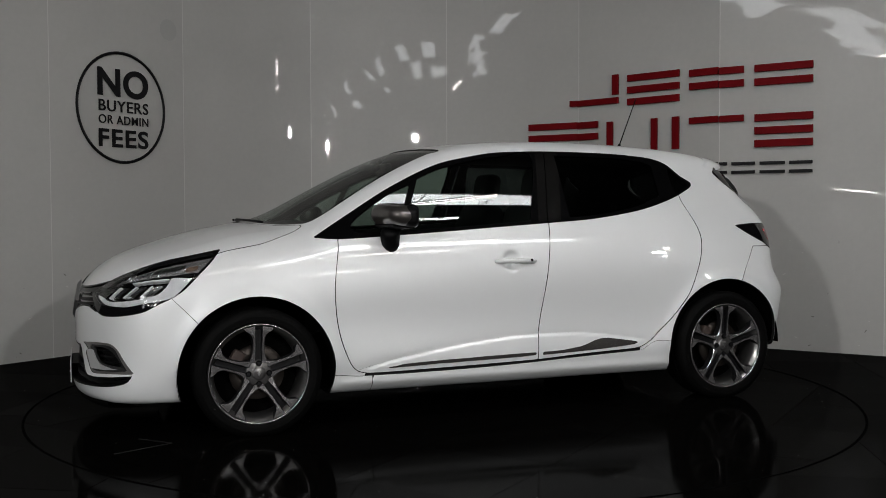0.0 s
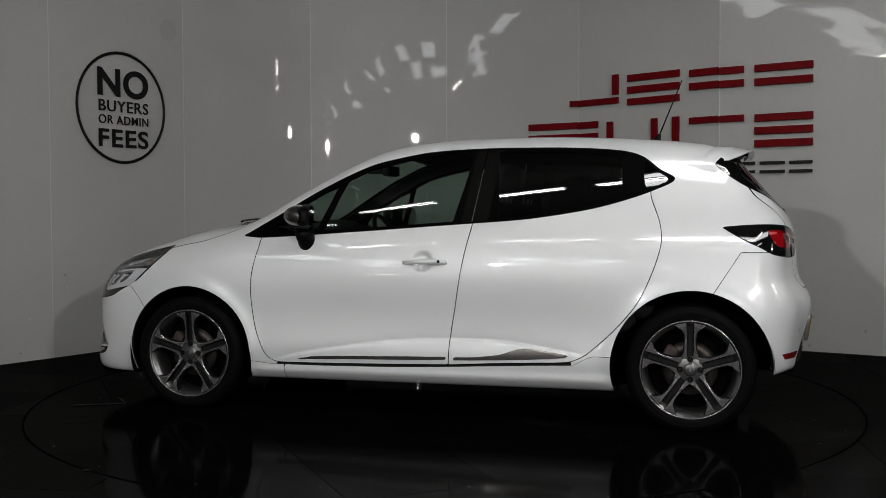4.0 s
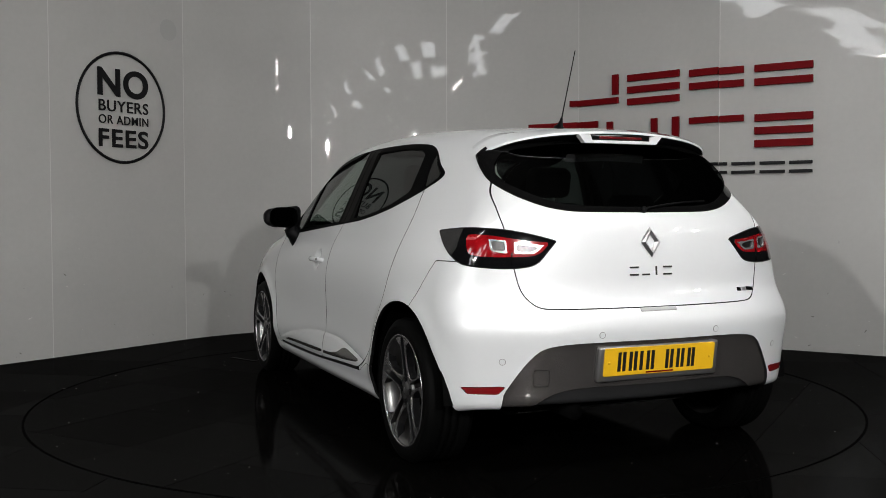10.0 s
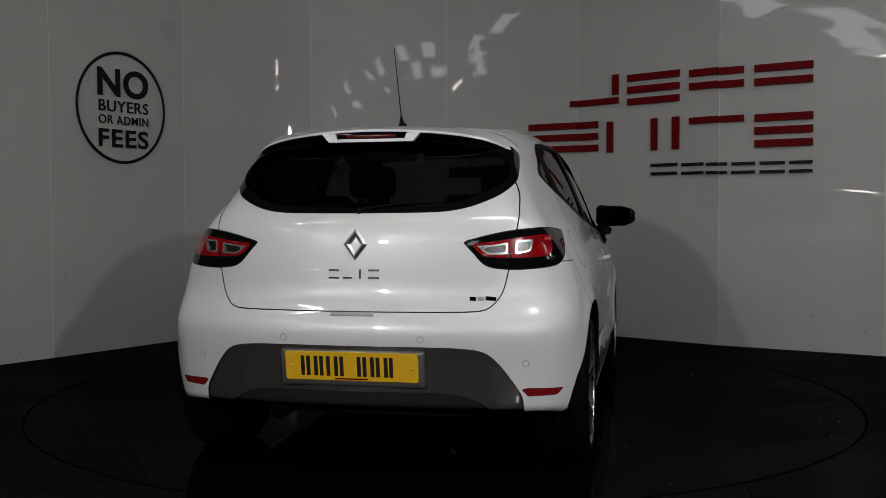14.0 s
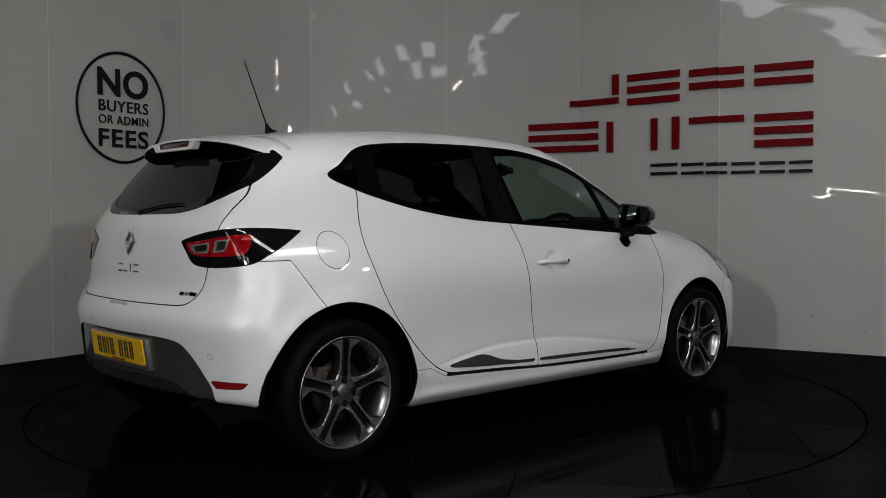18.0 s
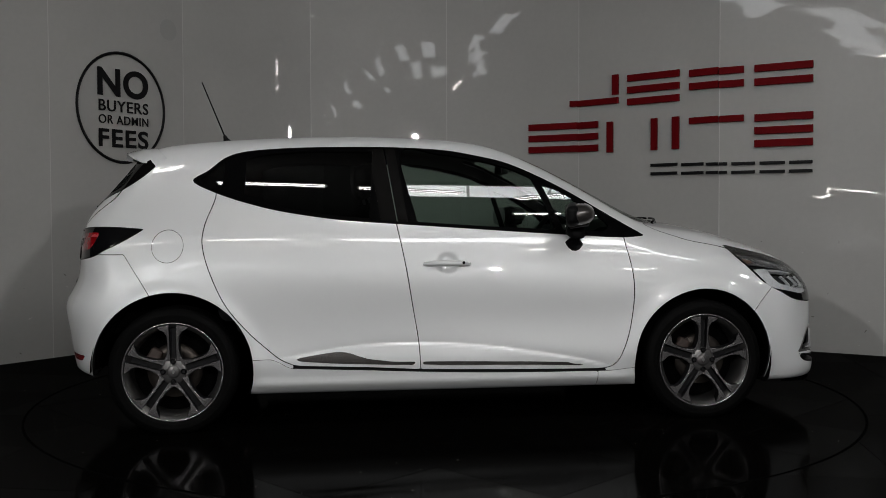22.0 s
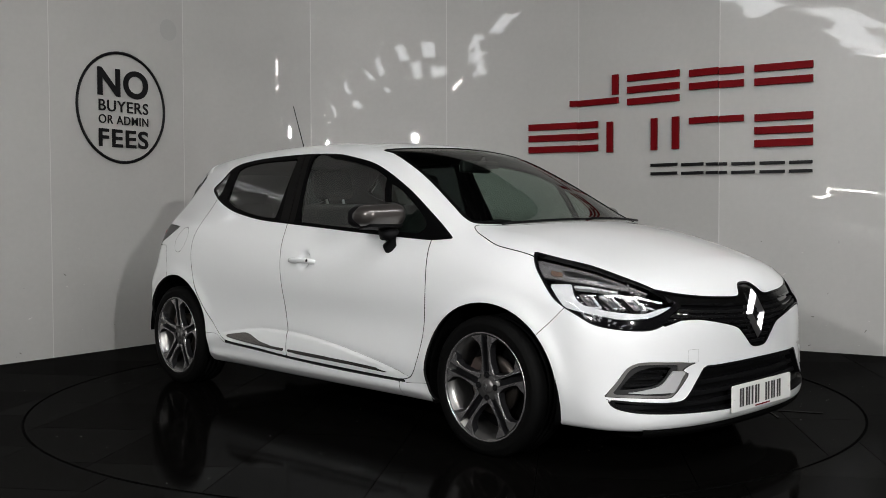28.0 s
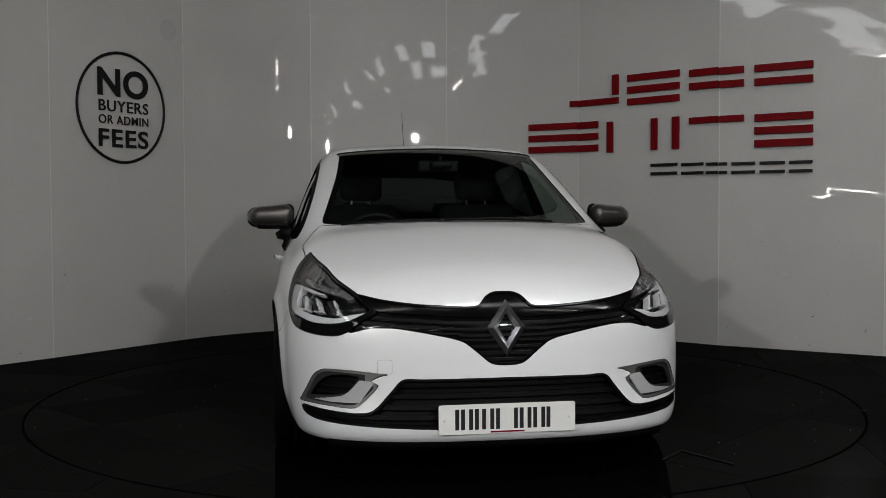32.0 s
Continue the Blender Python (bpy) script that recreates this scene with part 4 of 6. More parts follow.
# from above, as x and half width
WINDSCREEN = curve([(1.27, -0.02, 1), (1.262, 0.12), (1.225, 0.3), (1.14, 0.5), (1.04, 0.632), (0.985, 0.645), (0.85, 0.615), (0.61, 0.562), (0.36, 0.532), (0.285, 0.535), (0.3, 0.4), (0.335, 0.2), (0.345, -0.02, 1)], 6)
SCREEN_CLEAR = curve([(1.235, -0.02, 1), (1.225, 0.12), (1.19, 0.3), (1.105, 0.49), (1.015, 0.61), (0.965, 0.618), (0.84, 0.59), (0.61, 0.54), (0.4, 0.508), (0.345, 0.505), (0.355, 0.4), (0.385, 0.2), (0.392, -0.02, 1)], 6)
BONNET = curve([(1.285, -0.02, 1), (1.277, 0.12), (1.24, 0.3), (1.155, 0.51), (1.05, 0.648), (1.085, 0.685), (1.16, 0.712), (1.25, 0.738), (1.33, 0.742), (1.46, 0.735), (1.7, 0.75), (2.3, 0.75, 1), (2.3, -0.02, 1)], 6)


BARREL_BEND = 0.34


def car_panels(car):
    paint_label = "glossy white pearl paintwork"
    net = surface_net(0.0128)
    x, y, z = net[0].T
    # wheel openings
    for cx, cz, r in ARCHES:
        x, y, z = net[0].T
        net = cut(net, np.maximum(np.hypot(x - cx, z - cz) - r, 0.42 - np.abs(y)), -1)
    whole = net
    gap = 0.0022
    made = {}

    def take(name, g, width=gap):
        """Lifts one panel out of what is left, with a gap round it."""
        nonlocal net
        val = g(net[0])
        piece = cut(net, val + width, 1)
        net = cut(net, val - width, -1)
        made[name] = piece
        return piece

    def sided(outline, s, u=0):
        return lambda v: np.maximum(inside_of(outline, v[:, 0], v[:, 2]), -s * v[:, 1] + 0.2)

    def nose(outline, s=None):
        return lambda v: np.maximum(np.maximum(inside_of(outline, np.abs(v[:, 1]), v[:, 2]), 1.3 - v[:, 0]), -1.0 if s is None else -s * v[:, 1] + 0.2)

    def tail(outline, s=None):
        return lambda v: np.maximum(np.maximum(inside_of(outline, np.abs(v[:, 1]), v[:, 2]), v[:, 0] + 1.2), -1.0 if s is None else -s * v[:, 1] + 0.2)

    def above(outline):
        return lambda v: np.maximum(inside_of(outline, v[:, 0], np.abs(v[:, 1])), 0.60 - v[:, 2])

    # windscreen and rear window
    piece = take("screen", above(WINDSCREEN), 0.0)
    clear = cut(piece, above(SCREEN_CLEAR)(piece[0]), 1)
    rest = cut(piece, above(SCREEN_CLEAR)(piece[0]), -1)
    screen = part_mesh("windscreen", to_mesh("windscreen", clear, -0.004, 0.004), GLASS_FRONT, car, "clear raked windscreen")
    part_mesh("black_border", to_mesh("black_border", rest, -0.004, 0.006), FRIT, screen)
    def round_tail(outline):
        return lambda v: np.maximum(inside_of(outline, wrap_rear(v), v[:, 2]), v[:, 0] + 1.2)

    piece = take("back", round_tail(REAR_PANE_BACK), 0.0)
    clear = cut(piece, round_tail(REAR_CLEAR)(piece[0]), 1)
    rest = cut(piece, round_tail(REAR_CLEAR)(piece[0]), -1)
    # the rear glass bends evenly too
    v = clear[0]
    terms = np.stack([np.ones(len(v)), v[:, 2], v[:, 1] ** 2, v[:, 2] ** 2, v[:, 1] ** 2 * v[:, 2]], 1)
    fit = np.linalg.lstsq(terms, v[:, 0], rcond=None)[0]
    n = np.stack([np.full(len(v), -1.0), 2 * v[:, 1] * (fit[2] + fit[4] * v[:, 2]), fit[1] + 2 * fit[3] * v[:, 2] + fit[4] * v[:, 1] ** 2], 1)
    n /= np.linalg.norm(n, axis=1, keepdims=True)
    even = np.stack([terms @ fit, v[:, 1], v[:, 2]], 1)
    back = part_mesh("rear_window", to_mesh("rear_window", (even, clear[1]), 0.002, 0.004, n), GLASS_DARK, car, "dark tinted rear window")
    part_mesh("black_border", to_mesh("black_border", rest, 0.002, 0.008), FRIT, back)
    for s in (1, -1):
        piece = take("dlo", sided(DLO, s), 0.0)
        panes = []
        for nm, o, m in (("front_window", FRONT_PANE, GLASS_SIDE), ("front_quarter_window", FRONT_QUARTER, GLASS_SIDE), ("rear_window_side", REAR_PANE, GLASS_DARK), ("rear_quarter_window", QUARTER_PANE, GLASS_DARK)):
            val = sided(o, s)(piece[0])
            pane = cut(piece, val, 1)
            piece = cut(piece, val, -1)
            panes.append((nm, pane, m))
        # side glass bends evenly: one barrel curve through all the panes
        every = np.concatenate([q[0] for _, q, _ in panes])
        terms = lambda v: np.stack([np.ones(len(v)), v[:, 0], v[:, 2], v[:, 0] ** 2, v[:, 0] * v[:, 2]], 1)
        fit = np.linalg.lstsq(terms(every), s * every[:, 1] + BARREL_BEND * every[:, 2] ** 2, rcond=None)[0]
        for nm, (v, t), m in panes:
            bent = np.stack([v[:, 0], s * (terms(v) @ fit - BARREL_BEND * v[:, 2] ** 2), v[:, 2]], 1)
            n = np.stack([-(fit[1] + 2 * fit[3] * v[:, 0] + fit[4] * v[:, 2]), np.full(len(v), float(s)), -(fit[2] + fit[4] * v[:, 0] - 2 * BARREL_BEND * v[:, 2])], 1)
            n /= np.linalg.norm(n, axis=1, keepdims=True)
            part_mesh(nm.replace("_side", ""), to_mesh(nm, (bent, t), -0.006, 0.003, n), m, car, "privacy glass" if m is GLASS_DARK else "lightly tinted glass")
        lean = piece[0][:, 0] + 0.272 + (piece[0][:, 2] - 1.16) * 0.15
        val = np.maximum(np.abs(lean) - 0.066, np.maximum(inside_of(DLO, piece[0][:, 0], piece[0][:, 2]) + 0.010, -s * piece[0][:, 1] + 0.2))
        pillar = cut(piece, val, 1)
        for sg in (1, -1):
            half = cut(pillar, sg * (pillar[0][:, 0] + 0.258 + (pillar[0][:, 2] - 1.16) * 0.15) + 0.003, 1)
            part_mesh("door_pillar_cover", to_mesh("door_pillar_cover", half, 0.002, 0.012), PILLAR_BLACK, car, "satin black door pillar cover")
        part_mesh("window_surround", to_mesh("window_surround", cut(piece, val, -1), 0.001, 0.014), WINDOW_BLACK, car, "black window frame")
    # lamps
    for s in (1, -1):
        g = lambda v, s=s: np.maximum(np.maximum(inside_of(HEADLAMP, wrap_front(v), v[:, 2]), 1.2 - v[:, 0]), -s * v[:, 1] + 0.2)
        piece = take("headlamp", g)
        h = part_mesh("headlamp", to_mesh("headlamp", cut(piece, inside_of(LAMP_CLEAR, wrap_front(piece[0]), piece[0][:, 2]), -1), 0.001, 0.02), GLOSS_BLACK, car, "clear headlamp with black surround")
        clear = cut(piece, inside_of(LAMP_CLEAR, wrap_front(piece[0]), piece[0][:, 2]), 1)
        part_mesh("cover", to_mesh("cover", clear, 0.001, 0.003), LENS, h, "clear polycarbonate cover")
        bowl = to_mesh("housing", clear, -0.055, 0.0)
        part_mesh("housing", bowl, GLOSS_BLACK, h)
        made[f"lamp{s}"] = clear
        head_details(h, clear, s)
        g = lambda v, s=s: np.maximum(np.maximum(inside_of(TAILLAMP, wrap_rear(v), v[:, 2]), v[:, 0] + 1.2), -s * v[:, 1] + 0.2)
        piece = take("taillamp", g)
        val = inside_of(TAIL_RED, wrap_rear(piece[0]), piece[0][:, 2])
        h = part_mesh("tail_lamp", to_mesh("tail_lamp", cut(piece, val, -1), 0.001, 0.02), GLOSS_BLACK, car, "red tail lamp in a gloss black surround")
        red = cut(piece, val, 1)
        for o in (TAIL_WHITE, TAIL_WHITE_INNER):
            val = inside_of(o, wrap_rear(red[0]), red[0][:, 2])
            bit = cut(red, val, 1)
            red = cut(red, val, -1)
            core = inside_of(o, wrap_rear(bit[0]), bit[0][:, 2]) + 0.007
            lens = part_mesh("reversing_lens", to_mesh("reversing_lens", cut(bit, core, -1), 0.003, 0.010), TAIL_CLEAR, h, "clear reversing lens")
            part_mesh("reversing_reflector", to_mesh("reversing_reflector", cut(bit, core, 1), -0.004, 0.004), LAMP_DARK, h, "dark chrome reflector")
        # glints in the red lens, painted as three brighter pieces
        for pts in ([(53.4, 0.886, 1), (51.4, 0.889, 1), (51.7, 0.871, 1), (52.9, 0.871, 1)], [(41, 0.926, 1), (36.4, 0.914, 1), (36.4, 0.910, 1), (41, 0.920, 1)], [(53.2, 0.934, 1), (50, 0.935, 1), (50, 0.924, 1), (52.8, 0.921, 1)]):
            o = curve([(wr(q[0]), *q[1:]) for q in pts], 3)
            val = inside_of(o, wrap_rear(red[0]), red[0][:, 2])
            part_mesh("facet", to_mesh("facet", cut(red, val, 1), 0.003, 0.004), RED_GLINT, h)
        part_mesh("red_lens", to_mesh("red_lens", red, 0.002, 0.008), RED_LENS, h)
        seam = cut(piece, np.abs(wrap_rear(piece[0]) - wr(41.6)) - 0.002, 1)
        for bit in islands(seam):
            part_mesh("seam", to_mesh("seam", bit, 0.005, 0.004), FRIT, h)
    # nose
    piece = take("grille", nose(GRILLE), 0.001)
    grille = part_mesh("grille", to_mesh("grille", piece, -0.018, 0.0), GLOSS_BLACK, car, "gloss black upper grille with chrome emblem")
    rim = cut(piece, nose(GRILLE)(piece[0]) + 0.006, -1)
    part_mesh("rim", to_mesh("rim", rim, 0.0, 0.025), GRILLE_BLACK, grille)
    line = np.abs(piece[0][:, 1])
    mid_z = spline([0.0, 0.12, 0.25, 0.40, 0.55], [0.640, 0.640, 0.645, 0.655, 0.668])(line)
    up = cut(piece, mid_z - piece[0][:, 2], 1)
    part_mesh("upper_bar", to_mesh("upper_bar", up, -0.006, 0.014), GRILLE_BLACK, grille, "gloss black grille bar")
    val = np.maximum(np.abs(piece[0][:, 2] - mid_z - 0.004) - 0.0045, 0.16 - line)
    for s in (1, -1):
        strip = cut(piece, np.maximum(np.maximum(val, line - 0.44), -s * piece[0][:, 1]), 1)
        part_mesh("bright_strip", to_mesh("bright_strip", strip, -0.003, 0.006), GLOSS_BLACK, grille, "thin gloss black strip")
    for k in range(7):
        dz = 0.022 + 0.023 * k
        bar = cut(piece, np.abs(piece[0][:, 2] - mid_z + dz) - 0.0065, 1)
        if len(bar[1]) > 4:
            for bit in islands(bar):
                part_mesh("slat", to_mesh("slat", bit, -0.010, 0.010), SATIN_BLACK, grille)
    made["grille"] = piece
    piece = take("lower", nose(LOWER_GRILLE), 0.001)
    low = part_mesh("lower_grille", to_mesh("lower_grille", piece, -0.045, 0.0), SATIN_BLACK, car, "black lower air intake with slats")
    rim = cut(piece, nose(LOWER_GRILLE)(piece[0]) + 0.008, -1)
    part_mesh("rim", to_mesh("rim", rim, -0.001, 0.05), SATIN_BLACK, low)
    for zc in (0.385, 0.345, 0.305, 0.268):
        bar = cut(piece, np.abs(piece[0][:, 2] - zc) - 0.009, 1)
        for bit in islands(bar):
            part_mesh("slat", to_mesh("slat", bit, -0.022, 0.02), SATIN_BLACK, low)
    for s in (1, -1):
        piece = take("fog", nose(FOG, s), 0.001)
        val = nose(FOG_HOLE, s)(piece[0])
        fog = part_mesh("fog_lamp_bezel", to_mesh("fog_lamp_bezel", cut(cut(piece, val, -1), nose(FOG, s)(cut(piece, val, -1)[0]) + 0.010, 1), -0.006, 0.010), FOG_DARK, car, "dark fog lamp surround with a silver edge")
        part_mesh("silver_edge", to_mesh("silver_edge", cut(piece, nose(FOG, s)(piece[0]) + 0.010, -1), -0.001, 0.014), SATIN_GREY, fog, "satin silver edge")
        hole = cut(piece, val, 1)
        wedge = curve([(0.548, 0.402, 1), (0.492, 0.398, 1), (0.548, 0.318, 1), (0.655, 0.318, 1), (0.735, 0.326, 1), (0.63, 0.338), (0.594, 0.352)], 4)
        wp = cut(piece, nose(wedge, s)(piece[0]), 1)
        part_mesh("silver_blade", to_mesh("silver_blade", wp, 0.003, 0.012), SILVER, fog, "silver fog lamp blade")
        part_mesh("recess", to_mesh("recess", hole, -0.04, 0.0), SATIN_BLACK, fog)
        for zc in (0.352, 0.374, 0.396):
            bar = cut(hole, np.abs(hole[0][:, 2] - zc) - 0.006, 1)
            for bit in islands(bar):
                part_mesh("slat", to_mesh("slat", bit, -0.025, 0.015), SATIN_BLACK, fog)
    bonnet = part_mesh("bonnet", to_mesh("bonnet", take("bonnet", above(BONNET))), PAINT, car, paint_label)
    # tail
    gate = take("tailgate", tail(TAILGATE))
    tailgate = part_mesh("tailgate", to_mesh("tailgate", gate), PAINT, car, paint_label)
    for s in (1, -1):
        part_mesh("rear_reflector", to_mesh("rear_reflector", take("refl", tail(REFLECTOR, s), 0.001), 0.001, 0.01), RED_GLOSS, car, "red bumper reflector")
    piece = take("diffuser", tail(DIFFUSER), 0.001)
    val = tail(DIFFUSER_LOW)(piece[0])
    diff = part_mesh("diffuser", to_mesh("diffuser", cut(piece, val, -1), -0.008, 0.012), GUNMETAL, car, "gunmetal grey rear bumper insert")
    part_mesh("lower_lip", to_mesh("lower_lip", cut(piece, val, 1), -0.03, 0.03), UNDER, diff)
    # doors
    for s in (1, -1):
        if s < 0:
            part_mesh("fuel_flap", to_mesh("fuel_flap", take("fuel", sided(FUEL, s), 0.0012)), PAINT, car, paint_label)
        for nm, o, trim in (("front_door", DOOR_FRONT, TRIM_FRONT), ("rear_door", DOOR_REAR, TRIM_REAR)):
            piece = take("door", sided(o, s))
            low = piece[0][:, 2] - CREST(piece[0][:, 0])
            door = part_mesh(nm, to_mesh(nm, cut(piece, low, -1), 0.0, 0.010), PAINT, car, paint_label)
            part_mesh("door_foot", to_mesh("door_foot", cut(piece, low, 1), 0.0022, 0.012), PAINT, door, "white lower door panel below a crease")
            strip = cut(piece, sided(trim, s)(piece[0]), 1)
            part_mesh("side_moulding", to_mesh("side_moulding", strip, 0.004, 0.005), GUNMETAL, door, "dark grey side moulding")
        # skirt under the doors
        top = lambda v: SILL(np.clip(v[:, 0], -0.72, 0.80)) - 0.009 - 0.004 * step(0.4, -0.2, v[:, 0]) + 0.046 * step(-0.73, -0.85, v[:, 0]) + 0.012 * step(0.8, 0.95, v[:, 0])
        base = lambda v, s=s: np.maximum(np.maximum(v[:, 2] - top(v), np.abs(v[:, 0]) - 1.05), -s * v[:, 1] + 0.5)
        piece = take("skirt", lambda v: np.maximum(base(v), v[:, 0] - 0.75), 0.0012)
        part_mesh("side_skirt", to_mesh("side_skirt", piece), PAINT, car, paint_label)
        piece = take("skirt", lambda v: np.maximum(base(v), 0.75 - v[:, 0]), 0.0012)
        part_mesh("skirt_end", to_mesh("skirt_end", piece), PAINT, car, paint_label)
        # black sheet standing in for the shade between doors and skirt
        piece = take("sill_gap", lambda v, s=s: np.maximum(np.maximum(v[:, 2] - SILL(v[:, 0]) - 0.004, np.abs(v[:, 0] - 0.025) - 0.765), np.maximum(-s * v[:, 1] + 0.5, 0.2 - v[:, 2])), 0.0)
        part_mesh("sill_seal", to_mesh("sill_seal", piece, -0.012, 0.0), RUBBER_AND_SHADE, car, "black strip painted as shade in the gap under the doors")
    # bumpers
    bump = take("front_bumper", lambda v: np.maximum(1.582 + (v[:, 2] - 0.551) * 0.97 - v[:, 0], v[:, 2] - 0.80), 0.0018)
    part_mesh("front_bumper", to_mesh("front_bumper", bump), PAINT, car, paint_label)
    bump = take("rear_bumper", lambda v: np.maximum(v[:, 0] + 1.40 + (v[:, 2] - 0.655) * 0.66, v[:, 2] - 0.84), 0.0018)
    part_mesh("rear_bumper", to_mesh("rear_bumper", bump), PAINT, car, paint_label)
    floor_part = cut(net, np.maximum(net[0][:, 2] - 0.20, np.abs(net[0][:, 1]) - 0.74), 1)
    net = cut(net, np.maximum(net[0][:, 2] - 0.20, np.abs(net[0][:, 1]) - 0.74), -1)
    part_mesh("underbody", to_mesh("underbody", floor_part, 0.0, 0.0), UNDER, car)
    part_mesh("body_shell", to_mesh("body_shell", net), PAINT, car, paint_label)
    # lining behind the panels, open at the windows
    # its dark colour also puts the shade into the panel gaps
    lin = whole
    for g in (above(WINDSCREEN), round_tail(REAR_CLEAR), sided(DLO, 1), sided(DLO, -1)):
        lin = cut(lin, g(lin[0]), -1)
    for s in (1, -1):
        lin = cut(lin, np.maximum(inside_of(LAMP_CLEAR, wrap_front(lin[0]), lin[0][:, 2]), np.maximum(1.2 - lin[0][:, 0], -s * lin[0][:, 1] + 0.2)), -1)
    lin = cut(lin, nose(LOWER_GRILLE)(lin[0]), -1)
    lin = cut(lin, nose(GRILLE)(lin[0]), -1)
    lin = cut(lin, nose(FOG)(lin[0]), -1)
    part_mesh("lining", to_mesh("lining", lin, -0.014, 0.0), TRIM_DARK, car, "dark shell behind the panels, cabin lining and painted gap shade")
    return made


def head_details(h, clear, s):
    """Lamp units behind the clear cover."""
    w, z = wrap_front(clear[0]), clear[0][:, 2]

    def piece(name, pts, depth, rim, m, label="", per=5):
        o = curve([(wf(a), *r) for a, *r in pts], per)
        return part_mesh(name, to_mesh(name, cut(clear, inside_of(o, w, z), 1), depth, rim), m, h, label)
    # upper indicator bowl with its divider
    piece("indicator_bowl", [(57.2, 0.853, 1), (49.5, 0.829), (42.8, 0.803), (37.0, 0.765), (31.5, 0.721), (33, 0.714), (37.9, 0.730), (43.6, 0.748), (49.6, 0.764), (55.0, 0.776)], -0.030, 0.02, TAIL_CLEAR)
    piece("indicator_reflector", [(53.6, 0.806, 1), (51.5, 0.800), (50.4, 0.797, 1), (50.5, 0.780, 1), (53.2, 0.786, 1)], -0.022, 0.012, AMBER, "amber indicator reflector")
    piece("indicator_lens", [(50, 0.806), (43, 0.782), (37, 0.745), (43, 0.766), (49, 0.784)], -0.020, 0.01, LAMP_METAL)
    # fine ribs across the indicator bowl
    for k in range(7):
        a = 48.5 - 2.1 * k
        zt, zb = 0.813 - 0.0080 * k, 0.770 - 0.0075 * k
        piece("rib", [(a, zt - 0.006, 1), (a - 0.35, zt - 0.006, 1), (a - 0.35, zb, 1), (a, zb, 1)], -0.017, 0.012, LAMP_METAL, "", 2)
    piece("divider", [(55.1, 0.770, 1), (49.6, 0.758), (43.6, 0.744), (37.9, 0.726), (32.0, 0.709), (37.9, 0.719), (43.6, 0.736), (49.6, 0.749), (54.9, 0.760, 1)], -0.012, 0.03, GLOSS_BLACK)
    # daytime light, a bright C
    piece("daytime_light", [(53.5, 0.742, 1), (48.4, 0.746, 1), (48.0, 0.700), (46.3, 0.666), (40.8, 0.642), (34.2, 0.632), (31.0, 0.647), (27.6, 0.659), (29.4, 0.640), (33.1, 0.616), (38.8, 0.611), (44.1, 0.628), (48.0, 0.641), (50.2, 0.652, 1), (51.8, 0.69)],
          -0.012, 0.03, WHITE_LENS, "white daytime running light", 6)
    piece("upper_light_bar", [(48.2, 0.744, 1), (43.6, 0.736), (38.5, 0.722), (39, 0.716), (43.6, 0.727), (47.8, 0.733, 1)], -0.014, 0.02, WHITE_LENS)
    for a, b in ((47.3, 45.1), (43.3, 40.3), (38.2, 35.8)):
        dz = (47.3 - a) * 0.0011
        piece("lamp_unit", [(a, 0.714 - dz, 1), (a - 2.0, 0.714 - dz, 1), (b - 2.0, 0.652 - dz * 0.8, 1), (b, 0.658 - dz * 0.8, 1)], -0.024, 0.03, LAMP_DARK, "smoked projector lamp unit", 4)
        piece("lamp_lens", [(a - 0.5, 0.706 - dz, 1), (a - 1.6, 0.706 - dz, 1), (b - 1.6, 0.664 - dz * 0.8, 1), (b - 0.5, 0.668 - dz * 0.8, 1)], -0.020, 0.01, LAMP_SMOKE, "", 4)
        piece("lamp_foot", [(a - 2.6 + (b - a), 0.660 - dz * 0.8, 1), (b - 2.9, 0.653 - dz * 0.8, 1), (b + 0.1, 0.655 - dz * 0.8, 1), (b + 0.2, 0.662 - dz * 0.8, 1)], -0.015, 0.03, WHITE_LENS, "", 4)
        piece("lamp_blade", [(a - 2.2, 0.712 - dz, 1), (a - 2.9, 0.712 - dz, 1), (b - 2.9, 0.652 - dz * 0.8, 1), (b - 2.2, 0.652 - dz * 0.8, 1)], -0.014, 0.03, WHITE_LENS, "", 4)


# ---- wheels and fittings ----
def body_hit(origin, way):
    """Where a straight line coming from outside meets the body, and the outward normal there."""
    o, w = np.array(origin, float), np.array(way, float)
    t = np.linspace(0, 1.6, 800)
    v = body_at(o + t[:, None] * w)
    k = int(np.argmax(v < 0))
    a, b = t[k - 1], t[k]
    for _ in range(20):
        m = (a + b) / 2
        if body_at((o + m * w)[None])[0] < 0:
            b = m
        else:
            a = m
    p = o + a * w
    return Vector(p), Vector(body_normal(p[None])[0])


def on_side(x, z, s):
    return body_hit((x, 1.3 * s, z), (0, -s, 0))


def on_front(y, z):
    return body_hit((2.6, y, z), (-1, 0, 0))


def on_rear(y, z):
    return body_hit((-2.6, y, z), (1, 0, 0))


def on_top(x, y):
    return body_hit((x, y, 2.0), (0, 0, -1))


def stand_on(p, n, along):
    """A pose at p: z out of the surface, x along."""
    n = n.normalized()
    x = (Vector(along) - n * n.dot(Vector(along))).normalized()
    y = n.cross(x)
    return Matrix(((x.x, y.x, n.x, p.x), (x.y, y.y, n.y, p.y), (x.z, y.z, n.z, p.z), (0, 0, 0, 1)))


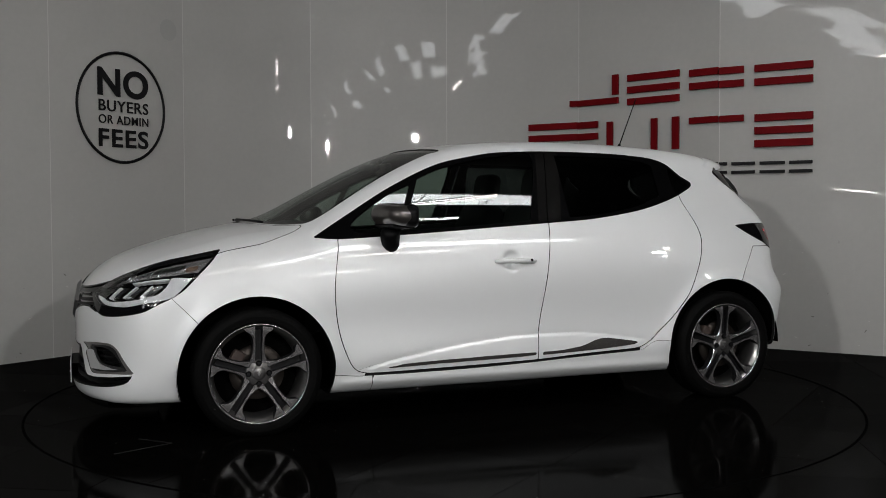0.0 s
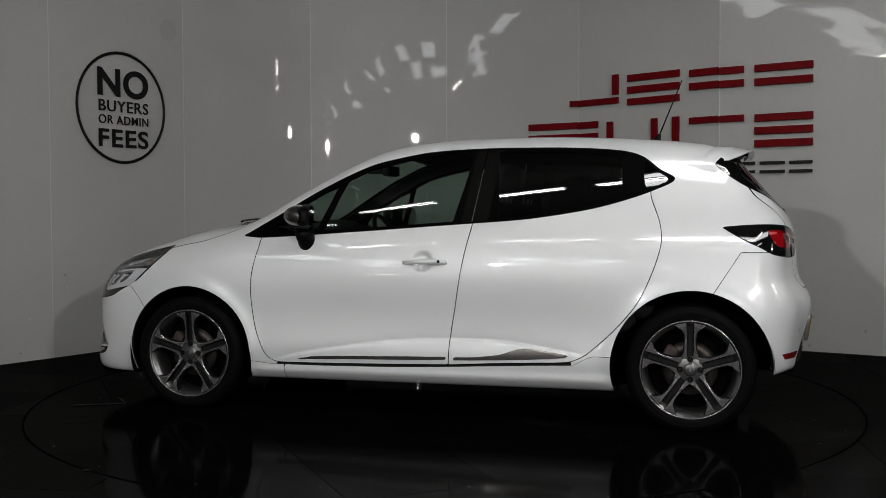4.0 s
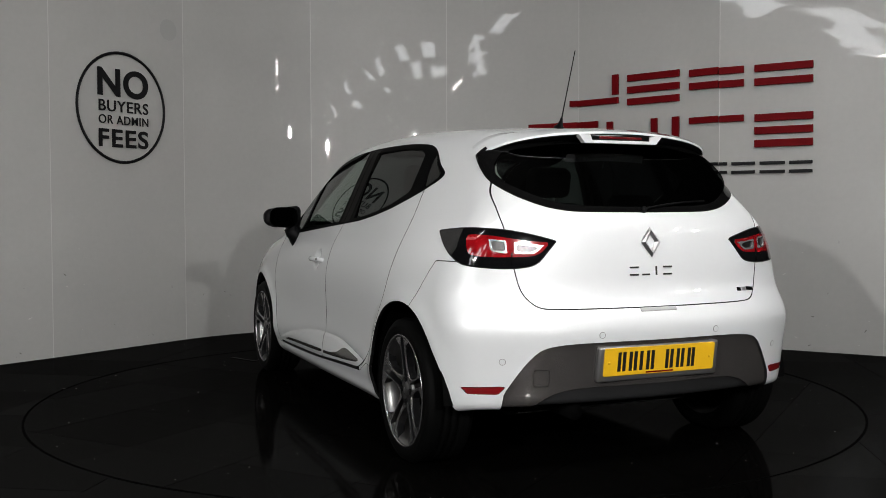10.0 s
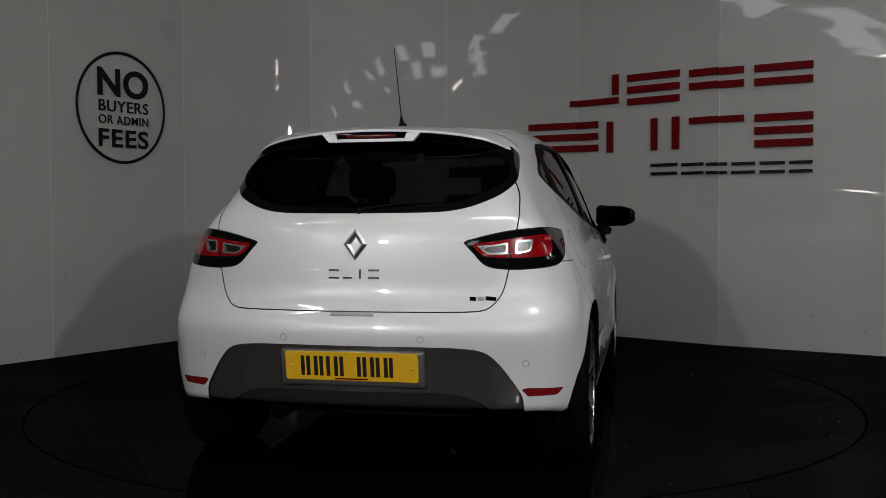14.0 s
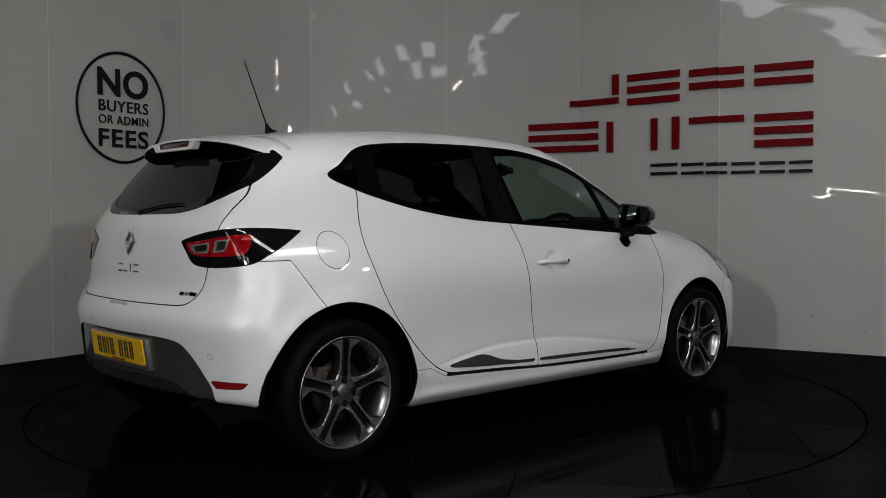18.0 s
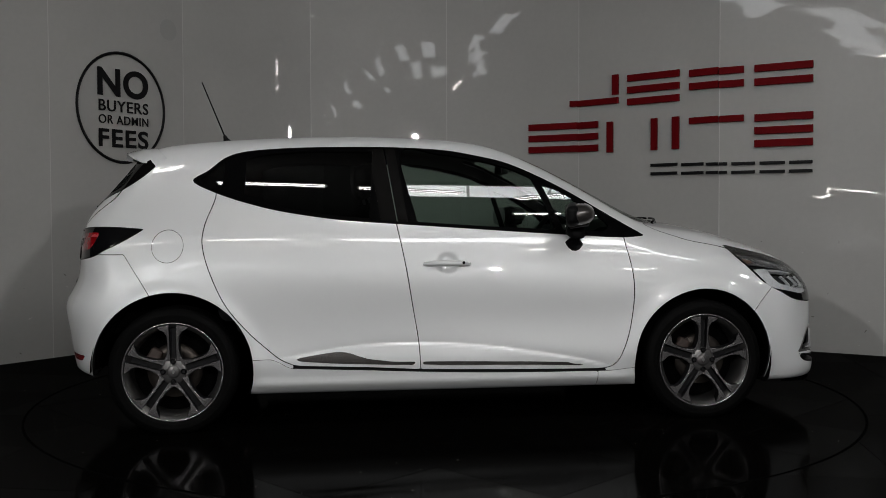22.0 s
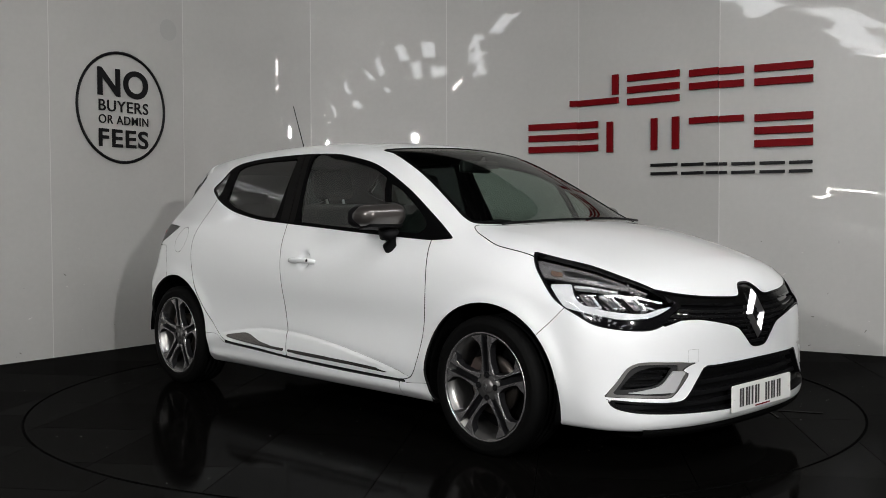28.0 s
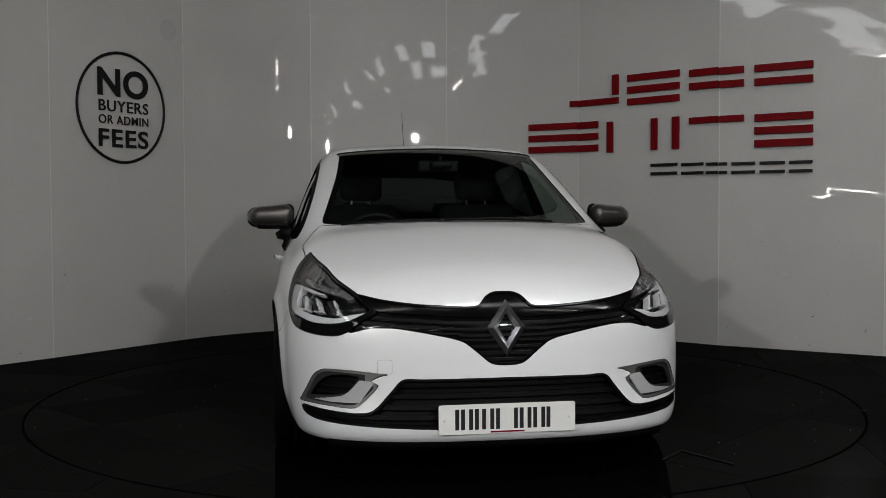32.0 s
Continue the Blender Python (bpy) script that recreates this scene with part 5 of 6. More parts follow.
def spoke_mesh():
    """One twin spoke, standing up in the wheel's plane: x across, z up, y out."""
    bm = bmesh.new()
    # stations: height, half width, half groove, height of the face
    st = [(0.050, 0.044, 0.0115, 0.002), (0.075, 0.033, 0.0125, 0.004), (0.100, 0.0270, 0.0130, 0.008), (0.140, 0.0255, 0.0135, 0.012), (0.168, 0.0290, 0.0140, 0.015), (0.186, 0.040, 0.0145, 0.017), (0.201, 0.058, 0.0150, 0.018),
          (0.2215, 0.076, 0.0150, 0.018)]
    for s in (-1, 1):
        rows = []
        for h, w, g, y in st:
            zz = math.sqrt(max(h * h - 0, 0))
            outer_z = h if h < 0.20 else math.sqrt(max(0.2235 ** 2 - w * w, 0.001)) * h / 0.2215
            rows.append([bm.verts.new(p) for p in ((s * g, y - 0.030, h), (s * (g + 0.001), y - 0.003, h), (s * (g + 0.003), y, h), (s * (w - 0.004), y, outer_z), (s * w, y - 0.004, outer_z), (s * (w + 0.004), y - 0.034, outer_z))])
        for a, b in zip(rows, rows[1:]):
            for k in range(5):
                bm.faces.new((a[k], a[k + 1], b[k + 1], b[k]) if s > 0 else (a[k], b[k], b[k + 1], a[k + 1]))
    bmesh.ops.recalc_face_normals(bm, faces=bm.faces)
    for f in bm.faces:
        f.material_index = 1 if abs(f.normal.y) < 0.6 else 0
    me = bpy.data.meshes.new("spoke")
    bm.to_mesh(me)
    bm.free()
    return me


HUB_Z = 0.291


def build_wheel(car):
    wheel = new("wheel")
    wheel.parent = car
    wheel["label"] = "five twin-spoke machined alloy wheel with black tyre"
    R = 0.302
    prof = [(0.222, -0.098), (0.240, -0.104), (0.268, -0.106), (0.288, -0.100), (0.301, -0.088), (0.3055, -0.07), (R, -0.05)]
    prof += [(R, -0.036), (R - 0.007, -0.035), (R - 0.007, -0.029), (R, -0.028), (R, -0.004), (R - 0.007, -0.003), (R - 0.007, 0.003), (R, 0.004)]
    prof += [(R, 0.028), (R - 0.007, 0.029), (R - 0.007, 0.035), (R, 0.036), (R, 0.05), (0.3055, 0.07), (0.301, 0.088), (0.288, 0.100), (0.278, 0.103), (0.276, 0.1045), (0.268, 0.1055), (0.266, 0.105), (0.250, 0.1055), (0.240, 0.104), (0.229, 0.098), (0.222, 0.088)]
    prof = [(r * R / 0.306 if r > 0.26 else r, h) for r, h in prof]
    bm = lathe(prof, 96)
    for v in bm.verts:
        # pressed flat where it stands
        v.co.z = max(v.co.z, 0.0006 - HUB_Z)
    part("tyre", bm, TYRE, wheel, "black low-profile tyre")
    part("rim", lathe([(0.2305, 0.096), (0.2335, 0.099), (0.2325, 0.103), (0.228, 0.1035), (0.2262, 0.100), (0.2250, 0.094)], 72), ALLOY, wheel, "polished alloy rim edge")
    part("barrel", lathe([(0.2251, 0.0945), (0.2180, 0.088), (0.2120, 0.080), (0.205, 0.070), (0.200, 0.04), (0.198, -0.06), (0.216, -0.095), (0.230, -0.10)], 72), BARREL, wheel, "dark rim barrel")
    sp = spoke_mesh()
    for k in range(5):
        me = sp
        ob = new("spoke", me)
        ob.parent = wheel
        ob.matrix_local = Matrix.Translation((0, 0.080, 0)) @ Matrix.Rotation(2 * math.pi * k / 5, 4, "Y")
        if not me.materials:
            me.materials.append(ALLOY)
            me.materials.append(ALLOY_DARK)
    # dark bed of the groove in each spoke
    for k in range(5):
        bed = part("groove", boxed((-0.0150, 0.060, 0.045), (0.0150, 0.066, 0.219)), ALLOY_DARK, wheel, smooth=False)
        bed.matrix_local = Matrix.Rotation(2 * math.pi * k / 5, 4, "Y")
    hub = part("hub", lathe([(0.0, 0.086), (0.020, 0.086), (0.0275, 0.083), (0.029, 0.079), (0.036, 0.077), (0.056, 0.079), (0.061, 0.074), (0.064, 0.05)], 40), HUB_GREY, wheel)
    part("centre_cap", lathe([(0.0, 0.0872), (0.022, 0.0868), (0.0255, 0.085)], 32), HUB_GREY, wheel, "grey centre cap")
    bm = prism([(0, 0.013), (0.0075, 0), (0, -0.013), (-0.0075, 0)], 0.0, 0.002)
    emb = part("badge", bm, CHROME, wheel, smooth=False)
    emb.matrix_local = Matrix.Translation((0, 0.0873, 0)) @ pose(0, 0, 0, -90, 0, 0)
    for k in range(4):
        a = 2 * math.pi * k / 4
        bm = bmesh.new()
        cyl(bm, 0.0135, 0.0135, 0.004, Matrix.Translation((0.048 * math.cos(a), 0.0825, 0.048 * math.sin(a))) @ pose(0, 0, 0, 90, 0, 0), 20)
        part("bolt_hole", bm, GLOSS_BLACK, wheel, smooth=False)
        bm = bmesh.new()
        cyl(bm, 0.0085, 0.0075, 0.006, Matrix.Translation((0.048 * math.cos(a), 0.0835, 0.048 * math.sin(a))) @ pose(0, 0, 0, 90, 0, 0), 6)
        part("wheel_bolt", bm, ALLOY_DARK, wheel, smooth=False)
    part("brake_disc", lathe([(0.07, 0.0), (0.07, 0.03), (0.075, 0.034), (0.128, 0.034), (0.128, 0.012), (0.07, 0.012)], 48), DISC_STEEL, wheel)
    part("backing_plate", lathe([(0.0, -0.02), (0.19, -0.02), (0.2, -0.03)], 40), UNDER, wheel)
    cal = part("caliper", boxed((-0.05, 0.0, 0.085), (0.05, 0.055, 0.145), 0.012), CALIPER, wheel, "rusty brake caliper")
    cal.matrix_local = Matrix.Rotation(radians(60), 4, "Y")
    return wheel


def wheel_poses(car):
    first = build_wheel(car)
    hubs = [(1.2945, 0.765, 1), (-1.2945, 0.760, 1), (1.2945, -0.765, -1), (-1.2945, -0.760, -1)]
    for k, (hx, hy, s) in enumerate(hubs):
        m = Matrix.Translation((hx, hy, HUB_Z)) @ (Matrix() if s > 0 else Matrix.Rotation(math.pi, 4, "Z"))
        w = first if k == 0 else copy_thing(first, m)
        w.matrix_basis = m
    for cx, cz, r in ARCHES:
        for s in (1, -1):
            bm = bmesh.new()
            rows = []
            for k in range(25):
                a = radians(-25 + (230 if cx > 0 else 205) * k / 24)
                rows.append([bm.verts.new((cx + (r + 0.004) * math.cos(a), s * yy, max(cz + (r + 0.004) * math.sin(a), 0.17))) for yy in (0.835, 0.45)])
            for a, b in zip(rows, rows[1:]):
                bm.faces.new((a[0], a[1], b[1], b[0]))
            part("arch_liner", bm, UNDER, car)
            bm = bmesh.new()
            bm.faces.new([bm.verts.new((p[1].co.x, s * 0.452, p[1].co.z)) for p in ()] or [bm.verts.new((cx + r * math.cos(a), s * 0.452, max(cz + r * math.sin(a), 0.15))) for a in np.linspace(radians(-25), radians(205 if cx > 0 else 180), 24)])
            part("arch_liner", bm, UNDER, car)


def build_mirror(car, s):
    """Door mirror: shell, stalk, glass."""
    base = new("door_mirror")
    base.parent = car
    base["label"] = "gunmetal door mirror on a black stalk"

    def shell(lo, hi, bevel, push):
        # a rounded box, narrower at its nose and towards its outer end
        bm = boxed(lo, hi, bevel, None, 7)
        for v in bm.verts:
            x, y, z = v.co
            out = min(max((y + 0.12) / 0.24, 0), 1)
            nose_ = min(max((x + 0.06) / 0.13, 0), 1)
            k = (1 - 0.10 * out - 0.34 * out ** 6) * (1 - 0.24 * nose_ ** 2)
            v.co = (x - 0.032 * (y / 0.12) + push, s * (y * (1 - 0.10 * nose_ ** 2)), z * k + 0.006 - 0.006 * out + 0.006 * nose_)
        if s < 0:
            bmesh.ops.reverse_faces(bm, faces=bm.faces)
        return bm
    part("shell", shell((-0.050, -0.118, -0.060), (0.075, 0.118, 0.064), 0.050, 0.0), MIRROR_PAINT, base, "dark gunmetal mirror cap")
    part("rear_rim", shell((-0.066, -0.119, -0.066), (0.004, 0.119, 0.065), 0.033, 0.0), SATIN_BLACK, base, "black mirror rim")
    part("lower_shell", shell((-0.050, -0.100, -0.070), (0.050, 0.075, -0.046), 0.011, 0.0), SATIN_BLACK, base, "black plastic underside")
    g = [(0.092 * math.copysign(abs(math.cos(a)) ** 0.6, math.cos(a)), 0.058 * math.copysign(abs(math.sin(a)) ** 0.6, math.sin(a))) for a in np.linspace(0, 2 * math.pi, 36, endpoint=False)]
    pane = part("mirror_glass", prism(g, 0.0, 0.003), MIRROR, base, smooth=False)
    pane.matrix_local = Matrix(((0, 0, -1, -0.0665), (-1, 0, 0, 0), (0, 1, 0, 0.004), (0, 0, 0, 1))) @ Matrix.Rotation(0.27 * s, 4, "Y")
    stalk = tube([(0.0, -s * 0.055, -0.055), (0.0, -s * 0.075, -0.085), (-0.004, -s * 0.095, -0.125), (-0.010, -s * 0.122, -0.196)], [0.042, 0.050, 0.048, 0.040], 14)
    part("stalk", stalk, SATIN_BLACK, base, "black stalk")
    base.location = (0.645, s * 0.893, 1.012)


def build_handles(car):
    for s in (1, -1):
        # front handle only: the rear one is hidden in the window pillar
        p, n = on_side(-0.115, 0.785, s)
        q, n2 = on_side(0.105, 0.785, s)
        m = stand_on((p + q) / 2, (n + n2) / 2, (1, 0, 0))
        h = new("door_handle")
        h.parent = car
        h["label"] = "white body-coloured door handle"
        h.matrix_local = m
        pts = [(s * a, 0, c) for a, c in ((-0.115, 0.000), (-0.104, 0.010), (-0.07, 0.022), (0.0, 0.026), (0.055, 0.022), (0.09, 0.012), (0.108, -0.002))]
        bm = tube(pts, [0.009, 0.0125, 0.0140, 0.0140, 0.0135, 0.0115, 0.007], 14)
        part("grip", bm, PAINT, h)
        bm = bmesh.new()
        cyl(bm, 0.007, 0.007, 0.004, Matrix.Translation((-0.082 * s, 0, 0.0325)), 18)
        part("key_cover", bm, GLOSS_BLACK, h)


def plate(car, front):
    """A number plate whose characters are plain bars."""
    if front:
        p, n = on_front(0.0, 0.262)
        m = Matrix.Translation((2.112, -0.004, 0.262)) @ Matrix(((0, 0, 1, 0), (1, 0, 0, 0), (0, 1, 0, 0), (0, 0, 0, 1)))
    else:
        m = Matrix.Translation((-1.895, 0.0, 0.450)) @ Matrix(((0, 0, -1, 0), (-1, 0, 0, 0), (0, 1, 0, 0), (0, 0, 0, 1))) @ pose(0, 0, 0, 8, 0, 0)
    base = new("number_plate")
    base.parent = car
    base["label"] = "white front number plate with black bars" if front else "yellow rear number plate with black bars"
    base.matrix_local = m
    out = []
    for cx, cy, a0 in ((0.252, 0.0475, 0), (-0.252, 0.0475, 90), (-0.252, -0.0475, 180), (0.252, -0.0475, 270)):
        out += [(cx + 0.008 * math.cos(radians(a0 + k * 30)), cy + 0.008 * math.sin(radians(a0 + k * 30))) for k in range(4)]
    part("plate", prism(out, -0.002, 0.002, bevel=0.0008), PLATE_WHITE if front else PLATE_YELLOW, base, smooth=False)
    xs = [-0.180, -0.128, -0.090, -0.048, 0.042, 0.094, 0.146]
    ws = [0.040, 0.040, 0.014, 0.040, 0.040, 0.040, 0.038]
    for x, w in zip(xs, ws):
        for dx in ((0.0,) if w < 0.02 else (0.009 - w / 2, w / 2 - 0.009)):
            part("bar", boxed((x + dx - 0.0075, -0.0385, 0.002), (x + dx + 0.0075, 0.0385, 0.0026)), PLATE_BLACK, base, smooth=False)
    part("maker_bar", boxed((-0.065, -0.0515, 0.002), (0.065, -0.0455, 0.0024)), RED_SIGN, base, smooth=False)
    for x in (-0.238, 0.238):
        bm = bmesh.new()
        cyl(bm, 0.006, 0.005, 0.004, Matrix.Translation((x, -0.002, 0.003)), 16)
        part("fixing_screw", bm, PLATE_WHITE if front else PLATE_YELLOW, base)
    if not front:
        holder = part("plate_holder", boxed((-0.283, -0.080, -0.03), (0.283, 0.060, -0.002), 0.010, None, 3), SATIN_GREY, base, "satin grey plate holder")
    else:
        part("plate_backing", boxed((-0.20, -0.04, -0.06), (0.20, 0.03, -0.002), 0.004), SATIN_BLACK, base, smooth=False)


def diamond(parent, m, h, w, t):
    """A plain open diamond of chrome."""
    bm = bmesh.new()
    outer = [(0, h), (w, 0), (0, -h), (-w, 0)]
    inner = [(0, h * 0.50), (w * 0.40, 0), (0, -h * 0.50), (-w * 0.40, 0)]
    mid = [((a[0] + b[0]) / 2, (a[1] + b[1]) / 2) for a, b in zip(outer, inner)]
    lo = [bm.verts.new((x, y, 0)) for x, y in outer]
    md = [bm.verts.new((x, y, t)) for x, y in mid]
    li = [bm.verts.new((x, y, 0)) for x, y in inner]
    for k in range(4):
        j = (k + 1) % 4
        bm.faces.new((lo[k], lo[j], md[j], md[k]))
        bm.faces.new((md[k], md[j], li[j], li[k]))
    bmesh.ops.recalc_face_normals(bm, faces=bm.faces)
    ob = part("emblem", bm, CHROME, parent, "chrome diamond emblem", smooth=False)
    ob.matrix_local = m


def build_fittings(car):
    FRONT = Matrix(((0, 0, 1, 0), (1, 0, 0, 0), (0, 1, 0, 0), (0, 0, 0, 1)))
    BACK = Matrix(((0, 0, -1, 0), (-1, 0, 0, 0), (0, 1, 0, 0), (0, 0, 0, 1)))
    plate(car, True)
    plate(car, False)
    p, n = on_rear(0.0, 0.908)
    diamond(car, stand_on(p + n * 0.003, n, (0, -1, 0)), 0.062, 0.047, 0.010)
    p, n = on_front(0.0, 0.598)
    diamond(car, Matrix.Translation(p - n * 0.014) @ FRONT @ pose(0, 0, 0, -9, 0, 0), 0.106, 0.075, 0.020)
    # model name on the tailgate, as plain bars
    for y, w, rows in ((0.084, 0.021, (-0.0145, 0.0145)), (0.030, 0.018, (-0.0145,)), (-0.020, 0.004, (0.0,)), (-0.074, 0.022, (-0.0145, 0.0145))):
        p, n = on_rear(y, 0.795)
        for z in rows:
            h = 0.0036 if w > 0.01 else 0.018
            ob = part("letter_bar", boxed((-w, z - h, 0), (w, z + h, 0.003), 0.001), GUNMETAL, car, "dark chrome badge bar", smooth=False)
            ob.matrix_local = stand_on(p, n, (0, -1, 0))
    for y, w, c in ((-0.452, 0.012, GLOSS_BLACK), (-0.482, 0.012, CHROME), (-0.518, 0.020, GLOSS_BLACK)):
        p, n = on_rear(y, 0.705)
        ob = part("badge_bar", boxed((-w, -0.008, 0), (w, 0.008, 0.003), 0.001), c, car, "small trim badge bar", smooth=False)
        ob.matrix_local = stand_on(p, n, (0, -1, 0))
    # tailgate handle
    p, n = on_rear(0.0, 0.648)
    ob = part("tailgate_grip", boxed((-0.085, -0.010, -0.02), (0.085, 0.008, 0.003), 0.004), SEAM, car, "grey tailgate grip recess")
    ob.matrix_local = stand_on(p, n, (0, -1, 0))
    # parking sensors and towing covers
    for y, z in ((0.268, 0.557), (-0.268, 0.557), (0.647, 0.465), (-0.647, 0.465)):
        p, n = on_rear(y, z)
        bm = bmesh.new()
        cyl(bm, 0.0110, 0.0110, 0.0016, Matrix.Translation((0, 0, 0.0006)), 20)
        ob = part("parking_sensor", bm, PAINT, car, "round parking sensor", smooth=False)
        ob.matrix_local = stand_on(p, n, (0, -1, 0))
        bm = lathe([(0.0112, 0.0), (0.0112, 0.0012), (0.0130, 0.0012), (0.0130, 0.0)], 20, "z")
        ring = part("sensor_ring", bm, SATIN_GREY, ob)
    for y, z, fn, m_, w, h in ((0.50, 0.398, on_rear, GUNMETAL, 0.030, 0.031), (-0.455, 0.456, on_front, PAINT, 0.027, 0.025)):
        p, n = fn(y, z)
        o = curve([(w, h * 0.8), (w * 0.85, h), (-w * 0.85, h), (-w, h * 0.8), (-w, -h * 0.8), (-w * 0.85, -h), (w * 0.85, -h), (w, -h * 0.8)], 4)
        bm = bmesh.new()
        a = [bm.verts.new((q[0] * 0.98, q[1] * 0.98, 0.0012)) for q in o]
        b = [bm.verts.new((q[0] * 1.03, q[1] * 1.03, 0.0012)) for q in o]
        for k in range(len(o)):
            j = (k + 1) % len(o)
            bm.faces.new((a[k], a[j], b[j], b[k]))
        ob = part("towing_eye_cover", bm, RUBBER_AND_SHADE if fn is on_rear else SEAM, car)
        ob.matrix_local = stand_on(p, n, (0, -1 if fn is on_rear else 1, 0))
    # aerial
    p, n = on_top(-1.114, 0.0)
    base = part("aerial_base", lathe([(0.032, -0.004), (0.030, 0.004), (0.016, 0.016), (0.009, 0.035), (0.006, 0.05)], 20, "z"), SATIN_BLACK, car, "black roof aerial base")
    base.matrix_local = Matrix.Translation(p) @ pose(0, 0, 0, 0, -22, 0) @ Matrix.Diagonal((1.3, 0.7, 1, 1))
    rod = part("rod", tube([(0, 0, 0.03), (0, 0, 0.20), (0, 0, 0.365)], [0.0034, 0.0028, 0.0024], 8), SATIN_BLACK, base)
    # tailgate spoiler
    shell, under = bmesh.new(), bmesh.new()
    rows, below = [], []
    for k in range(65):
        u = -1 + k / 32
        e = u ** 8
        y = 0.562 * u
        root, nr = on_top(-1.425 + 0.075 * e, y)
        tip = Vector((-1.622 + 0.085 * u * u + 0.040 * u ** 6 + 0.085 * u ** 16, 0.562 * u * (0.985 + 0.02 * e), 1.362 - 0.046 * u * u - 0.028 * u ** 6 - 0.018 * u ** 16))
        mid = (root + tip) / 2 + Vector((0, 0, 0.010 * (1 - e))) + nr * 0.003
        pts = [root - nr * 0.004, root + nr * 0.002 + Vector((-0.006, 0, 0)), mid, tip + Vector((0.012, 0, 0.003)), tip, tip + Vector((0.004, 0, -0.008))]
        rows.append([shell.verts.new(q) for q in pts])
        below.append([under.verts.new(q) for q in (tip + Vector((0.0045, 0, -0.0075)), tip + Vector((0.02, 0, -0.014)), root + Vector((-0.05, 0, -0.045)) - nr * 0.01, root - nr * 0.02)])
    for bm_, rr in ((shell, rows), (under, below)):
        for a, b in zip(rr, rr[1:]):
            for j in range(len(a) - 1):
                bm_.faces.new((a[j], a[j + 1], b[j + 1], b[j]))
        bmesh.ops.recalc_face_normals(bm_, faces=bm_.faces)
    sp = part("spoiler", shell, PAINT, car, "white roof spoiler over the rear window")
    part("underside", under, SATIN_BLACK, sp, "black spoiler underside")
    ob = part("brake_lamp", boxed((-1.6185, -0.105, 1.331), (-1.58, 0.105, 1.343), 0.003), RED_DARK, sp, "red high-level brake lamp")
    part("lamp_recess", boxed((-1.6165, -0.142, 1.3268), (-1.59, 0.142, 1.3475), 0.002), FRIT, sp, "black recess round the brake lamp", smooth=False)
    part("lamp_frame", prism([(-0.205, 0.0), (-0.175, -0.034), (0.175, -0.034), (0.205, 0.0), (0.150, 0.0), (0.140, -0.022), (-0.140, -0.022), (-0.150, 0.0)], 0, 0.03, Matrix.Translation((-1.590, 0, 1.348)) @ Matrix(((0, 0, -1, 0), (-1, 0, 0, 0), (0, 1, 0, 0), (0, 0, 0, 1)))), PAINT, sp, smooth=False)
    # wipers
    for y0, y1, x0 in ((0.42, -0.10, 1.215), (-0.12, -0.56, 1.20)):
        pts = []
        for k in range(9):
            y = y0 + (y1 - y0) * k / 8
            x = 1.268 - 0.42 * y * y - 0.012 * k / 8
            p, n = on_top(x, y)
            pts.append(p + n * (0.012 if k < 8 else 0.008))
        w = part("wiper", tube(pts, 0.006, 6), SATIN_BLACK, car, "black windscreen wiper")
    bm = bmesh.new()
    cyl(bm, 0.013, 0.011, 0.018, Matrix.Identity(4), 20)
    p, n = on_rear(0.0, 1.034)
    ob = part("rear_wiper", bm, SATIN_BLACK, car, "black rear wiper")
    ob.matrix_local = stand_on(p + n * 0.008, n, (0, -1, 0))
    pts = []
    for k in range(7):
        p, n = on_rear(-0.33 * k / 6, 1.036 + 0.030 * math.sin(k / 6 * 1.6))
        pts.append(p + n * 0.010)
    part("wiper_arm", tube(pts, 0.0045, 6), SATIN_BLACK, car)
    # lips under the bumpers
    bm = bmesh.new()
    rows = []
    for k in range(41):
        y = -0.66 + 1.32 * k / 40
        fx = float(front_x(np.array([y]), np.array([0.18]))[0])
        rows.append([bm.verts.new(q) for q in ((fx - 0.03, y, 0.178), (fx - 0.008, y, 0.176), (fx - 0.006, y, 0.160), (fx - 0.03, y, 0.140), (fx - 0.16, y, 0.138))])
    for a, b in zip(rows, rows[1:]):
        for j in range(4):
            bm.faces.new((a[j], a[j + 1], b[j + 1], b[j]))
    part("front_lip", bm, UNDER, car, "black lip under the front bumper")
    ob = part("exhaust", tube([(-1.50, 0.33, 0.255), (-1.80, 0.33, 0.250)], 0.032, 20), UNDER, car, "exhaust tail pipe")
    part("under_tray", boxed((-1.0, -0.60, 0.165), (1.0, 0.60, 0.20), 0.02), UNDER, car)
    part("rear_axle_beam", tube([(-1.2945, -0.7, 0.25), (-1.2945, 0.7, 0.25)], 0.04, 12), UNDER, car)


